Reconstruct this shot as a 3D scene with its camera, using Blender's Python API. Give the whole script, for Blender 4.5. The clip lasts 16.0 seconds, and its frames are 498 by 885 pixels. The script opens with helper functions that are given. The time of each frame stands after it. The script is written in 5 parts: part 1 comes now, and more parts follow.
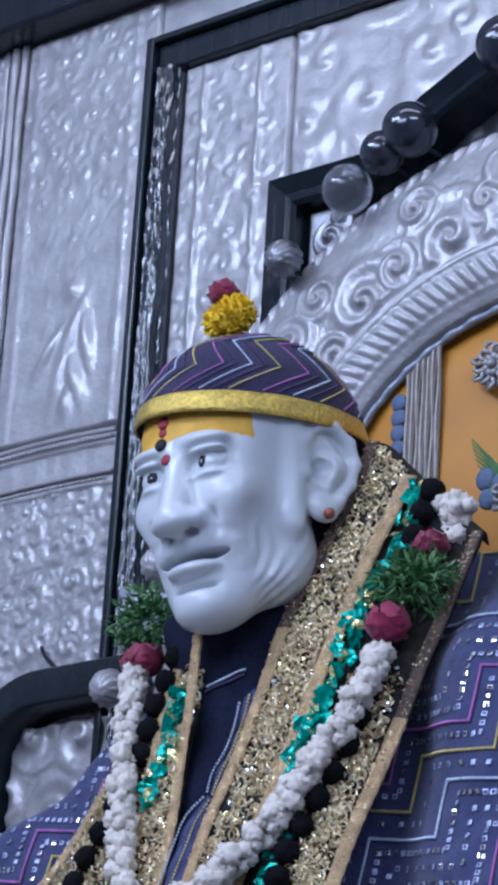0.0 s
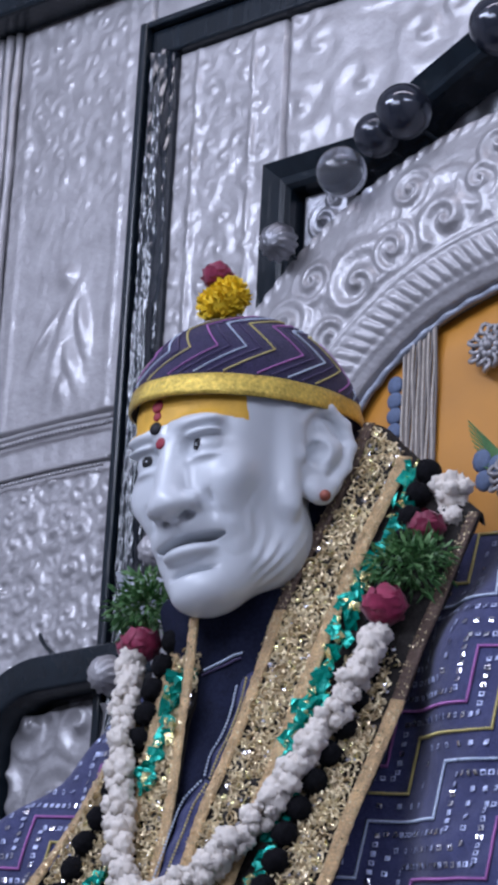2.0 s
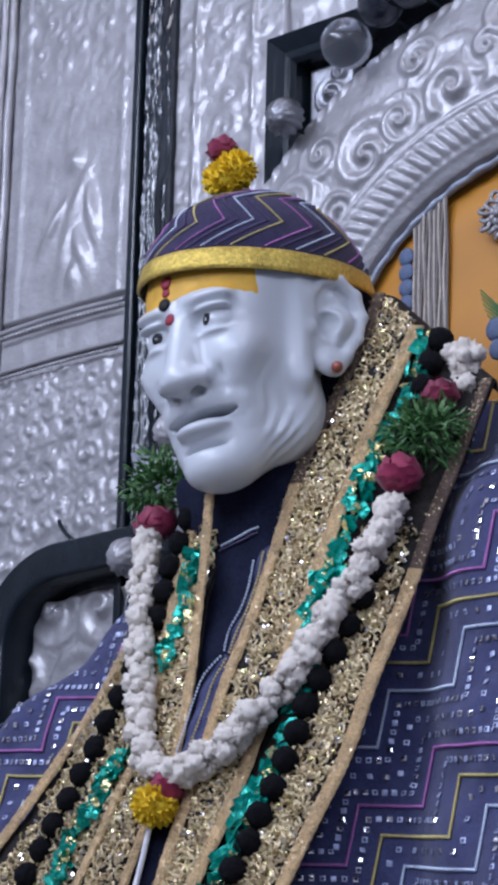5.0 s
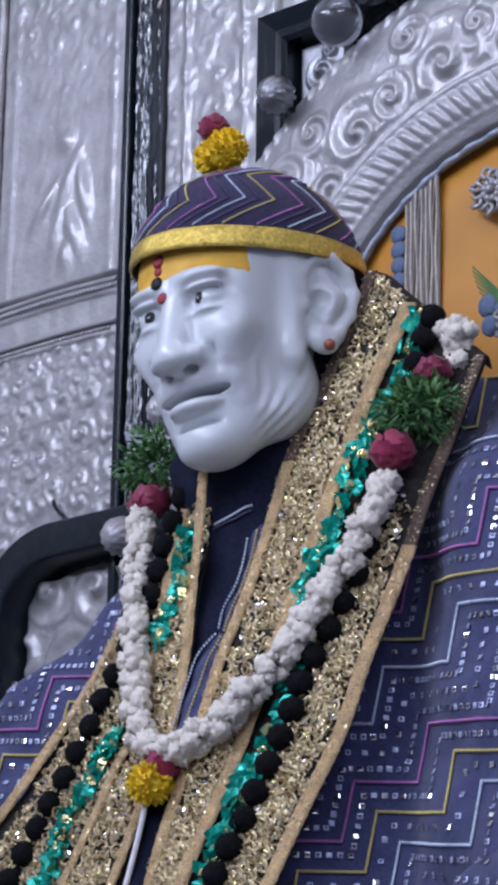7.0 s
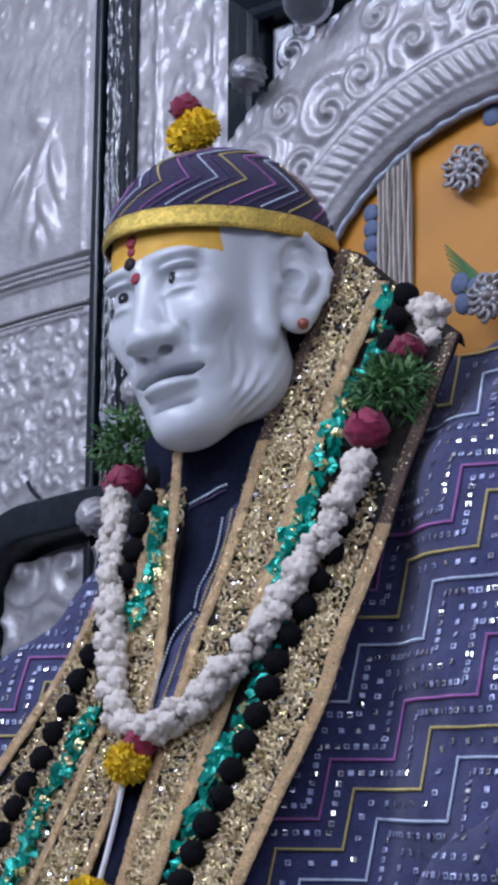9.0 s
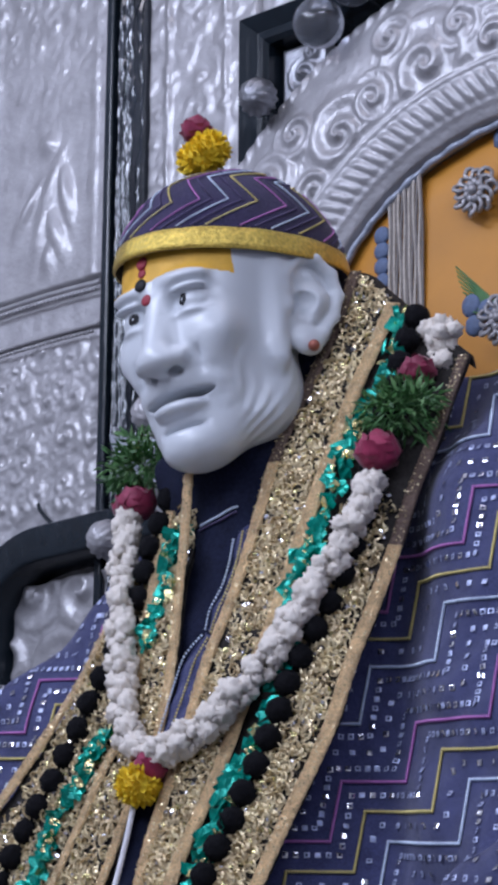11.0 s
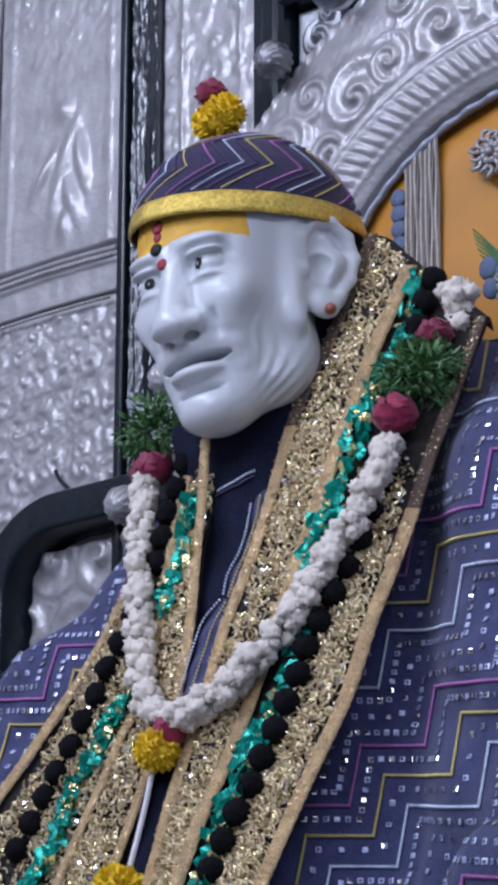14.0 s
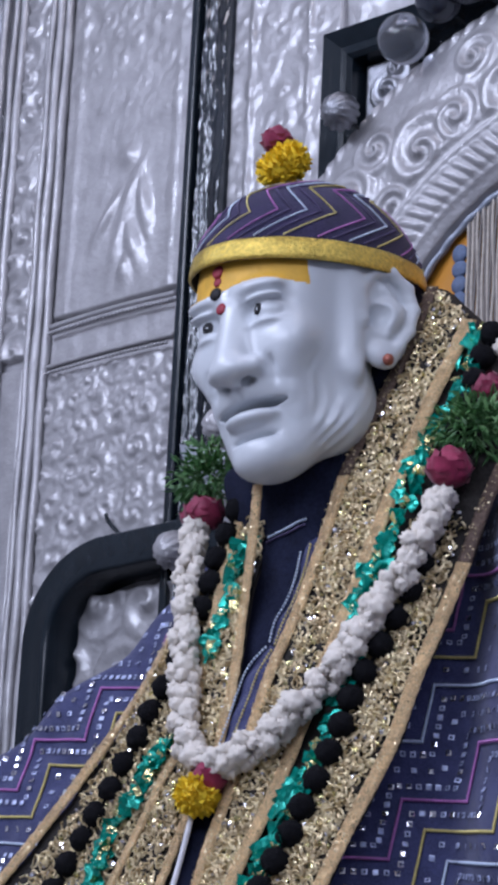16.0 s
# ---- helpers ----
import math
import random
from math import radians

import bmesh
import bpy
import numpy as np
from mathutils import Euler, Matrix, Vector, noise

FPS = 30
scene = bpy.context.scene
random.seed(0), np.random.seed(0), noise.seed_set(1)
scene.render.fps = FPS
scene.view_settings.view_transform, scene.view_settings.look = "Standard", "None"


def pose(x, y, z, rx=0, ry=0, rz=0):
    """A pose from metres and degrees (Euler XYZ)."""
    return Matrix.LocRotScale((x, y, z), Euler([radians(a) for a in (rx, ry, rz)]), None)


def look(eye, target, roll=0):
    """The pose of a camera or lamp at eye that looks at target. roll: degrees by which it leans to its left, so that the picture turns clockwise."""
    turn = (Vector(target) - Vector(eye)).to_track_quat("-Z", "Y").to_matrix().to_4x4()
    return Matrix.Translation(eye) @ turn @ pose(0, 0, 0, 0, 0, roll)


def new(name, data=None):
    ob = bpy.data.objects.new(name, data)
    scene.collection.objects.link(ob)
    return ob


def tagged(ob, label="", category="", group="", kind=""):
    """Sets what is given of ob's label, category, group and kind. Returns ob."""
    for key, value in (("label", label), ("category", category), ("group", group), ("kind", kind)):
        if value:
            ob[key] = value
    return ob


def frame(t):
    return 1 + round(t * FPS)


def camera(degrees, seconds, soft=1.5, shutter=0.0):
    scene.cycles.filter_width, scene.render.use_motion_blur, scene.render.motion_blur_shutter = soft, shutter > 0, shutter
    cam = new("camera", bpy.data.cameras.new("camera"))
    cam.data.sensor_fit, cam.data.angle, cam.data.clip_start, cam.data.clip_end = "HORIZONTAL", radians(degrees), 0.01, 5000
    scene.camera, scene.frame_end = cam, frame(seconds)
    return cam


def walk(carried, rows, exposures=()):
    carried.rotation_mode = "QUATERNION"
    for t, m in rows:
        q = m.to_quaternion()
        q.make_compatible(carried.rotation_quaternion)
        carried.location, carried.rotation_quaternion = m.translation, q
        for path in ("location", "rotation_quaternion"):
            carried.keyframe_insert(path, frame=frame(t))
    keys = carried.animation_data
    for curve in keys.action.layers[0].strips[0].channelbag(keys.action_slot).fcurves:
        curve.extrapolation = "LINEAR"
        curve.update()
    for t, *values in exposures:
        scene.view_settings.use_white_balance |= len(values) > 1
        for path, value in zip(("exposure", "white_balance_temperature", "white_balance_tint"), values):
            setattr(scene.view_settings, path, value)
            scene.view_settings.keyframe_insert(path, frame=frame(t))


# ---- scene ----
cam = camera(10.95, 16.0, soft=4.2)
PATH = [
    (0.0, (1.4697, -2.2644, 1.5558), (-0.2805, -0.0786, 2.6325), 3.4),
    (0.5, (1.4729, -2.2642, 1.5523), (-0.276, -0.081, 2.6363), 3.23),
    (1.0, (1.4702, -2.2577, 1.5501), (-0.2798, -0.0751, 2.6337), 3.13),
    (1.5, (1.4694, -2.2519, 1.5506), (-0.2834, -0.0692, 2.6293), 3.06),
    (2.0, (1.47, -2.251, 1.55), (-0.2849, -0.0652, 2.6187), 2.92),
    (2.5, (1.4739, -2.2512, 1.5465), (-0.2822, -0.0581, 2.5983), 2.59),
    (3.0, (1.4691, -2.2434, 1.5422), (-0.2909, -0.039, 2.5634), 2.19),
    (3.5, (1.4682, -2.2333, 1.5424), (-0.3153, -0.0269, 2.5176), 1.71),
    (4.0, (1.4669, -2.2265, 1.5379), (-0.3275, -0.0225, 2.4983), 1.49),
    (6.5, (1.4685, -2.2244, 1.5337), (-0.3335, -0.022, 2.4838), 1.15),
    (7.0, (1.4691, -2.2255, 1.5321), (-0.3302, -0.0147, 2.4674), 0.89),
    (7.5, (1.4701, -2.2149, 1.5257), (-0.3227, 0.0132, 2.4322), 0.34),
    (8.0, (1.4681, -2.2126, 1.524), (-0.3242, 0.0186, 2.4236), 0.13),
    (8.5, (1.4644, -2.2227, 1.529), (-0.3259, 0.0117, 2.4247), 0.11),
    (9.0, (1.471, -2.2295, 1.5317), (-0.3089, 0.0066, 2.4436), 0.25),
    (11.5, (1.4639, -2.222, 1.5252), (-0.3222, -0.0043, 2.4695), 0.24),
    (12.0, (1.4602, -2.2163, 1.5232), (-0.3339, -0.0027, 2.462), 0.16),
    (12.5, (1.4629, -2.2158, 1.5218), (-0.3372, -0.0039, 2.4529), 0.06),
    (13.0, (1.4569, -2.211, 1.5216), (-0.3515, -0.0004, 2.4399), 0.06),
    (13.5, (1.4612, -2.2159, 1.5263), (-0.3494, -0.005, 2.4395), -0.05),
    (14.0, (1.4641, -2.2179, 1.5266), (-0.3437, -0.0021, 2.4334), 0.1),
    (14.5, (1.466, -2.2223, 1.5287), (-0.3385, -0.0021, 2.4311), 0.12),
    (15.0, (1.4603, -2.2065, 1.5237), (-0.3581, 0.0063, 2.4165), 0.81),
    (15.5, (1.4531, -2.2069, 1.5264), (-0.3956, -0.0295, 2.4436), 1.87),
    (16.0, (1.4554, -2.2105, 1.518), (-0.3852, -0.0494, 2.4886), 2.73),
]
walk(cam, [(t, look(eye, target, roll)) for t, eye, target, roll in PATH],
     exposures=[(0.0, 0.19, 5650, 10), (0.5, 0.22, 5700, 10), (1.0, 0.23, 6150, 12), (1.5, 0.19, 6350, 13), (2.5, 0.16, 6350, 13), (3.2, 0.18, 6250, 12),
                (4.2, 0.19, 6250, 12), (6.5, 0.19, 6350, 13), (9.0, 0.14, 6350, 13), (12.0, 0.16, 6350, 13), (16.0, 0.18, 6350, 13)])

# ---- world and lights ----
world = bpy.data.worlds.new("hall_air")
scene.world = world
world.use_nodes = True
world.node_tree.nodes["Background"].inputs[0].default_value = (0.66, 0.70, 0.86, 1)
world.node_tree.nodes["Background"].inputs[1].default_value = 0.20


def lamp(name, eye, target, sx, sy, watts, colour):
    """A rectangular area light aimed at a target."""
    data = bpy.data.lights.new(name, "AREA")
    data.shape, data.size, data.size_y, data.energy, data.color = "RECTANGLE", sx, sy, watts, colour
    ob = new(name, data)
    ob.matrix_world = look(eye, target)
    return ob


COOL = (0.73, 0.80, 1.0)
lamp("light_front", (-1.0, -2.4, 3.9), (-0.1, -0.3, 2.4), 1.5, 0.5, 37, COOL)
lamp("light_side", (1.9, -1.9, 3.9), (0.0, -0.2, 2.4), 1.2, 0.35, 14, COOL)
# unseen fill light behind the viewpoint, added to brighten the fronts
lamp("light_fill", (0.2, -4.4, 3.7), (0.0, -0.4, 2.0), 2.4, 0.9, 62, COOL)
lamp("light_niche", (0.3, -0.75, 3.95), (-0.1, -0.1, 2.9), 1.4, 0.12, 4, (0.95, 0.90, 1.0))


# ---- materials ----
def mat(name, colour, rough=0.5, metal=0.0, noise_scale=60.0, amount=0.25, bump=0.0, bump_scale=200.0,
        rough_var=0.1, coat=0.0, second=None, sheen=0.0, stretch=(1, 1, 1), spec=0.5, sss=0.0, coat_rough=0.12):
    """A procedural surface: two scales of colour variation, uneven gloss and fine relief."""
    m = bpy.data.materials.new(name)
    m.use_nodes = True
    nt = m.node_tree
    b = nt.nodes["Principled BSDF"]
    tc = nt.nodes.new("ShaderNodeTexCoord")
    mp = nt.nodes.new("ShaderNodeMapping")
    mp.inputs["Scale"].default_value = stretch
    nt.links.new(tc.outputs["Object"], mp.inputs[0])
    n1 = nt.nodes.new("ShaderNodeTexNoise")
    n1.inputs["Scale"].default_value, n1.inputs["Detail"].default_value = noise_scale, 6
    n2 = nt.nodes.new("ShaderNodeTexNoise")
    n2.inputs["Scale"].default_value, n2.inputs["Detail"].default_value = noise_scale * 0.12, 3
    for n in (n1, n2):
        nt.links.new(mp.outputs[0], n.inputs["Vector"])
    mix = nt.nodes.new("ShaderNodeMix")
    mix.data_type = "RGBA"
    dark = [c * (1 - amount) for c in colour]
    mix.inputs[6].default_value = (*(second or dark), 1)
    mix.inputs[7].default_value = (*[min(1, c * (1 + amount * 0.5)) for c in colour], 1)
    add = nt.nodes.new("ShaderNodeMath")
    add.operation = "MULTIPLY_ADD"
    nt.links.new(n1.outputs["Fac"], add.inputs[0])
    add.inputs[1].default_value = 0.6
    half = nt.nodes.new("ShaderNodeMath")
    half.operation = "MULTIPLY"
    nt.links.new(n2.outputs["Fac"], half.inputs[0])
    half.inputs[1].default_value = 0.4
    nt.links.new(half.outputs[0], add.inputs[2])
    ramp = nt.nodes.new("ShaderNodeMapRange")
    ramp.inputs["From Min"].default_value, ramp.inputs["From Max"].default_value = 0.32, 0.68
    nt.links.new(add.outputs[0], ramp.inputs["Value"])
    nt.links.new(ramp.outputs[0], mix.inputs[0])
    colour_out = mix.outputs[2]
    nt.links.new(colour_out, b.inputs["Base Color"])
    rm = nt.nodes.new("ShaderNodeMapRange")
    rm.inputs["To Min"].default_value, rm.inputs["To Max"].default_value = max(0.02, rough - rough_var), min(1, rough + rough_var)
    nt.links.new(n2.outputs["Fac"], rm.inputs["Value"])
    nt.links.new(rm.outputs[0], b.inputs["Roughness"])
    b.inputs["Metallic"].default_value = metal
    b.inputs["Coat Weight"].default_value = coat
    b.inputs["Coat Roughness"].default_value = coat_rough
    b.inputs["Sheen Weight"].default_value = sheen
    b.inputs["Specular IOR Level"].default_value = spec
    if sss:
        b.inputs["Subsurface Weight"].default_value = sss
        b.inputs["Subsurface Radius"].default_value = (0.012, 0.011, 0.010)
        b.inputs["Subsurface Scale"].default_value = 0.3
    if bump:
        bn = nt.nodes.new("ShaderNodeTexNoise")
        bn.inputs["Scale"].default_value, bn.inputs["Detail"].default_value = bump_scale, 4
        nt.links.new(mp.outputs[0], bn.inputs["Vector"])
        bp = nt.nodes.new("ShaderNodeBump")
        bp.inputs["Strength"].default_value, bp.inputs["Distance"].default_value = bump, 0.002
        nt.links.new(bn.outputs["Fac"], bp.inputs["Height"])
        nt.links.new(bp.outputs[0], b.inputs["Normal"])
    return m


SILVER = mat("silver", (0.36, 0.352, 0.368), 0.45, 0.30, 30, 0.30, 0.45, 170, 0.12, coat=0.55, coat_rough=0.10)
# darker copy of the silver; carries the shade of recesses behind the arch
SILVER_DARK = mat("dark_silver", (0.25, 0.255, 0.28), 0.42, 0.8, 60, 0.35, 0.4, 200, 0.12, coat=0.3)
GLOSSY_BLACK = mat("glossy_black", (0.020, 0.028, 0.040), 0.14, 0.15, 50, 0.5, 0.5, 140, 0.08, coat=1.0, stretch=(1, 1, 0.15))
BLACK = mat("black_lacquer", (0.010, 0.016, 0.023), 0.22, 0.0, 50, 0.4, 0.45, 110, 0.1, coat=0.15, spec=0.3, stretch=(1, 1, 0.12))
MARBLE = mat("marble", (0.60, 0.63, 0.67), 0.33, 0.0, 18, 0.08, 0.06, 300, 0.08, coat=0.15, sss=0.05)
PASTE = mat("sandal_paste", (0.72, 0.40, 0.045), 0.6, 0.0, 60, 0.22, 0.3, 250)
ROBE = mat("navy_cloth", (0.055, 0.062, 0.150), 0.8, 0.0, 500, 0.45, 0.4, 900, sheen=0.25, second=(0.026, 0.030, 0.085), spec=0.2)
TUNIC = mat("dark_navy_cloth", (0.012, 0.015, 0.036), 0.85, 0.0, 300, 0.5, 0.5, 700, spec=0.12)
DIM_THREAD = mat("dim_violet_thread", (0.10, 0.08, 0.17), 0.5, 0.2, 300, 0.4)
WRAP = mat("clear_wrapper", (0.62, 0.66, 0.74), 0.25, 0.0, 60, 0.2, 0.3, 80)
CAP = mat("purple_cloth", (0.042, 0.032, 0.080), 0.8, 0.0, 400, 0.5, 0.4, 900, sheen=0.12, second=(0.018, 0.018, 0.045), spec=0.15)
GOLD = mat("gold_trim", (0.80, 0.56, 0.30), 0.32, 0.55, 500, 0.55, 1.0, 1100, second=(0.44, 0.31, 0.18))
GOLD_BRIGHT = mat("gold_brocade", (0.80, 0.60, 0.14), 0.34, 0.75, 260, 0.5, 1.0, 420, second=(0.42, 0.29, 0.06))
SEQUIN = mat("champagne_sequin", (0.90, 0.70, 0.44), 0.28, 0.40, 300, 0.5, 0.0, 300, 0.15, second=(0.46, 0.33, 0.19))
NET = mat("dark_net", (0.036, 0.032, 0.030), 0.8, 0.0, 300, 0.5, 0.6, 600, spec=0.15)
# dark copy of the gold ribbon, with shade painted into its colour
RIBBON_SHADE = mat("shaded_ribbon", (0.13, 0.085, 0.065), 0.45, 0.3, 400, 0.5, 0.8, 900)
GREEN_FOIL = mat("green_foil", (0.0, 0.36, 0.27), 0.25, 0.45, 150, 0.5, 0.5, 200)
GOLD_FOIL = mat("gold_foil", (0.85, 0.78, 0.38), 0.2, 0.8, 150, 0.35, 0.5, 200)
BLACK_BEAD = mat("black_pompom", (0.006, 0.006, 0.008), 0.9, 0.0, 300, 0.4, 0.9, 500, spec=0.15)
WHITE_FLOWER = mat("white_blossom", (0.82, 0.755, 0.68), 0.75, 0.0, 90, 0.16, 0.4, 300, sss=0.1)
ROSE = mat("rose_petal", (0.27, 0.012, 0.060), 0.6, 0.0, 120, 0.4, 0.5, 200, sheen=0.2)
MARIGOLD = mat("marigold", (0.95, 0.66, 0.03), 0.7, 0.0, 200, 0.25, 0.4, 400)
LEAF = mat("green_sprig", (0.055, 0.17, 0.045), 0.5, 0.0, 60, 0.5, 0.2, 300)
LEAF_LIGHT = mat("pale_sprig", (0.16, 0.33, 0.12), 0.5, 0.0, 60, 0.4, 0.2, 300)
ORANGE = mat("orange_satin", (0.50, 0.215, 0.026), 0.5, 0.0, 14, 0.16, 0.15, 60, spec=0.3)
BLUE_FELT = mat("slate_blue_felt", (0.10, 0.14, 0.24), 0.7, 0.0, 200, 0.3, 0.3, 400)
BLUE_RIM = mat("blue_grey_piping", (0.30, 0.33, 0.40), 0.45, 0.3, 120, 0.35, 0.4, 300)
PLASTER = mat("cream_plaster", (0.55, 0.54, 0.55), 0.8, 0.0, 3, 0.12, 0.2, 60)
STONE = mat("floor_stone", (0.36, 0.35, 0.36), 0.35, 0.0, 8, 0.25, 0.1, 80)
THREAD_WHITE = mat("silver_blue_bead", (0.66, 0.76, 0.98), 0.3, 0.2, 300, 0.25)
THREAD_YELLOW = mat("yellow_bead", (0.68, 0.58, 0.22), 0.35, 0.3, 300, 0.25)
THREAD_PINK = mat("pink_bead", (0.52, 0.20, 0.52), 0.35, 0.3, 300, 0.25)
SEQ_BLUE = mat("pale_square_sequin", (0.50, 0.56, 0.80), 0.38, 0.35, 300, 0.5)
GLINT = mat("pale_sequin", (0.80, 0.80, 0.86), 0.15, 0.9, 300, 0.2)
DARK = mat("painted_pupil", (0.015, 0.015, 0.018), 0.55, 0.0, 200, 0.3, spec=0.2)
RED = mat("vermilion", (0.30, 0.02, 0.04), 0.6, 0.0, 200, 0.3, 0.4, 400)
WHITE_CORD = mat("white_cord", (0.7, 0.7, 0.74), 0.6, 0.0, 200, 0.2, 0.4, 500)
GLASS = mat("clear_glass_bead", (0.80, 0.84, 0.92), 0.08, 0.0, 60, 0.1)
GLASS.node_tree.nodes["Principled BSDF"].inputs["Transmission Weight"].default_value = 0.95
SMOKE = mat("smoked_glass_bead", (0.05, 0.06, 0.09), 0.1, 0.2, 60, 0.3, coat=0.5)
SMOKE.node_tree.nodes["Principled BSDF"].inputs["Transmission Weight"].default_value = 0.6
GREY_CLOTH = mat("grey_stripe_cloth", (0.17, 0.15, 0.14), 0.6, 0.1, 150, 0.3, 0.4, 400)
PALE_CLOTH = mat("pale_stripe_cloth", (0.46, 0.41, 0.36), 0.6, 0.1, 150, 0.3, 0.4, 400)


# ---- mesh helpers ----
def part(name, bm, material, parent=None, label=""):
    """Link a bmesh as one mesh object under a thing or a part."""
    me = bpy.data.meshes.new(name)
    bm.to_mesh(me)
    bm.free()
    return mesh_ob(name, me, material, parent, label)


def mesh_ob(name, me, material, parent=None, label=""):
    for m in material if isinstance(material, (list, tuple)) else [material]:
        me.materials.append(m)
    for p in me.polygons:
        p.use_smooth = True
    ob = new(name, me)
    ob.parent = parent
    if label:
        ob["label"] = label
    return ob


def raw(name, verts, faces, material, parent=None, label="", smooth=True):
    me = bpy.data.meshes.new(name)
    me.from_pydata([tuple(v) for v in verts], [], [tuple(f) for f in faces])
    ob = mesh_ob(name, me, material, parent, label)
    if not smooth:
        for p in me.polygons:
            p.use_smooth = False
    return ob


def thing(name, label, category, place=(0, 0, 0), group="", kind=""):
    ob = new(name)
    ob.location = place
    ob.empty_display_size = 0.02
    bpy.context.view_layer.update()
    return tagged(ob, label, category, group, kind)


def box(bm, x0, x1, y0, y1, z0, z1, bevel=0.0):
    r = bmesh.ops.create_cube(bm, size=1)
    bmesh.ops.transform(bm, matrix=Matrix.Translation(((x0 + x1) / 2, (y0 + y1) / 2, (z0 + z1) / 2)) @ Matrix.Diagonal((x1 - x0, y1 - y0, z1 - z0, 1)), verts=r["verts"])
    if bevel:
        es = list({e for v in r["verts"] for e in v.link_edges})
        bmesh.ops.bevel(bm, geom=es, offset=bevel, segments=3, affect="EDGES", profile=0.5)


def ball_mesh(r, lumps=0.0, seed=0, sub=3, squash=(1, 1, 1), freq=2.0):
    bm = bmesh.new()
    bmesh.ops.create_icosphere(bm, subdivisions=sub, radius=1)
    for v in bm.verts:
        k = 1 + lumps * noise.noise(v.co * freq + Vector((seed * 7.3, seed, 3.1)))
        v.co = Vector((v.co.x * squash[0], v.co.y * squash[1], v.co.z * squash[2])) * (r * k)
    return bm


def tube(points, radius, sides=8, closed=False, flat=1.0):
    """Vertices and faces of a round bar along points; radius may be a list."""
    pts = [Vector(p) for p in points]
    n = len(pts)
    rad = radius if isinstance(radius, (list, tuple)) else [radius] * n
    verts, faces = [], []
    up = Vector((0.13, -0.9, 0.35))
    for i, p in enumerate(pts):
        d = (pts[(i + 1) % n] if closed or i < n - 1 else p) - (pts[i - 1] if closed or i > 0 else p)
        d.normalize()
        a = d.cross(up)
        a = a.normalized() if a.length > 1e-5 else Vector((1, 0, 0))
        b = a.cross(d)
        for k in range(sides):
            t = 2 * math.pi * k / sides
            verts.append(p + a * math.cos(t) * rad[i] + b * math.sin(t) * rad[i] * flat)
    for i in range(n if closed else n - 1):
        j = (i + 1) % n
        for k in range(sides):
            q = (k + 1) % sides
            faces.append((i * sides + k, i * sides + q, j * sides + q, j * sides + k))
    if not closed:
        faces.append(tuple(range(sides - 1, -1, -1)))
        faces.append(tuple((n - 1) * sides + k for k in range(sides)))
    return verts, faces


class Heap:
    """Collects many small pieces into one mesh."""

    def __init__(self):
        self.v, self.f = [], []

    def add(self, verts, faces):
        o = len(self.v)
        self.v += [tuple(p) for p in verts]
        self.f += [tuple(i + o for i in f) for f in faces]

    def done(self, name, material, parent=None, label="", smooth=True):
        return raw(name, self.v, self.f, material, parent, label, smooth)


def spline(points, n):
    """Catmull-Rom through a few control points, n samples."""
    p = np.array(points, float)
    p = np.vstack([2 * p[0] - p[1], p, 2 * p[-1] - p[-2]])
    seg = len(p) - 3
    out = []
    for s in np.linspace(0, seg - 1e-9, n):
        i = int(s)
        t = s - i
        a, b, c, d = p[i:i + 4]
        out.append(0.5 * (2 * b + (c - a) * t + (2 * a - 5 * b + 4 * c - d) * t * t + (3 * b - a - 3 * c + d) * t ** 3))
    return np.array(out)


# ---- implicit forms ----
def ell(p, c, r):
    q = [(p[i] - c[i]) / r[i] for i in range(3)]
    k0 = np.sqrt(q[0] ** 2 + q[1] ** 2 + q[2] ** 2) + 1e-9
    k1 = np.sqrt((q[0] / r[0]) ** 2 + (q[1] / r[1]) ** 2 + (q[2] / r[2]) ** 2) + 1e-9
    return k0 * (k0 - 1) / k1


def cap(p, a, b, ra, rb):
    a, b = np.array(a, float), np.array(b, float)
    d = b - a
    h = np.clip(((p[0] - a[0]) * d[0] + (p[1] - a[1]) * d[1] + (p[2] - a[2]) * d[2]) / (d @ d), 0, 1)
    return np.sqrt(sum((p[i] - a[i] - h * d[i]) ** 2 for i in range(3))) - (ra + (rb - ra) * h)


def join(a, b, k):
    h = np.clip(0.5 + 0.5 * (b - a) / k, 0, 1)
    return b * (1 - h) + a * h - k * h * (1 - h)


def carve(a, b, k):
    return -join(-a, b, k)


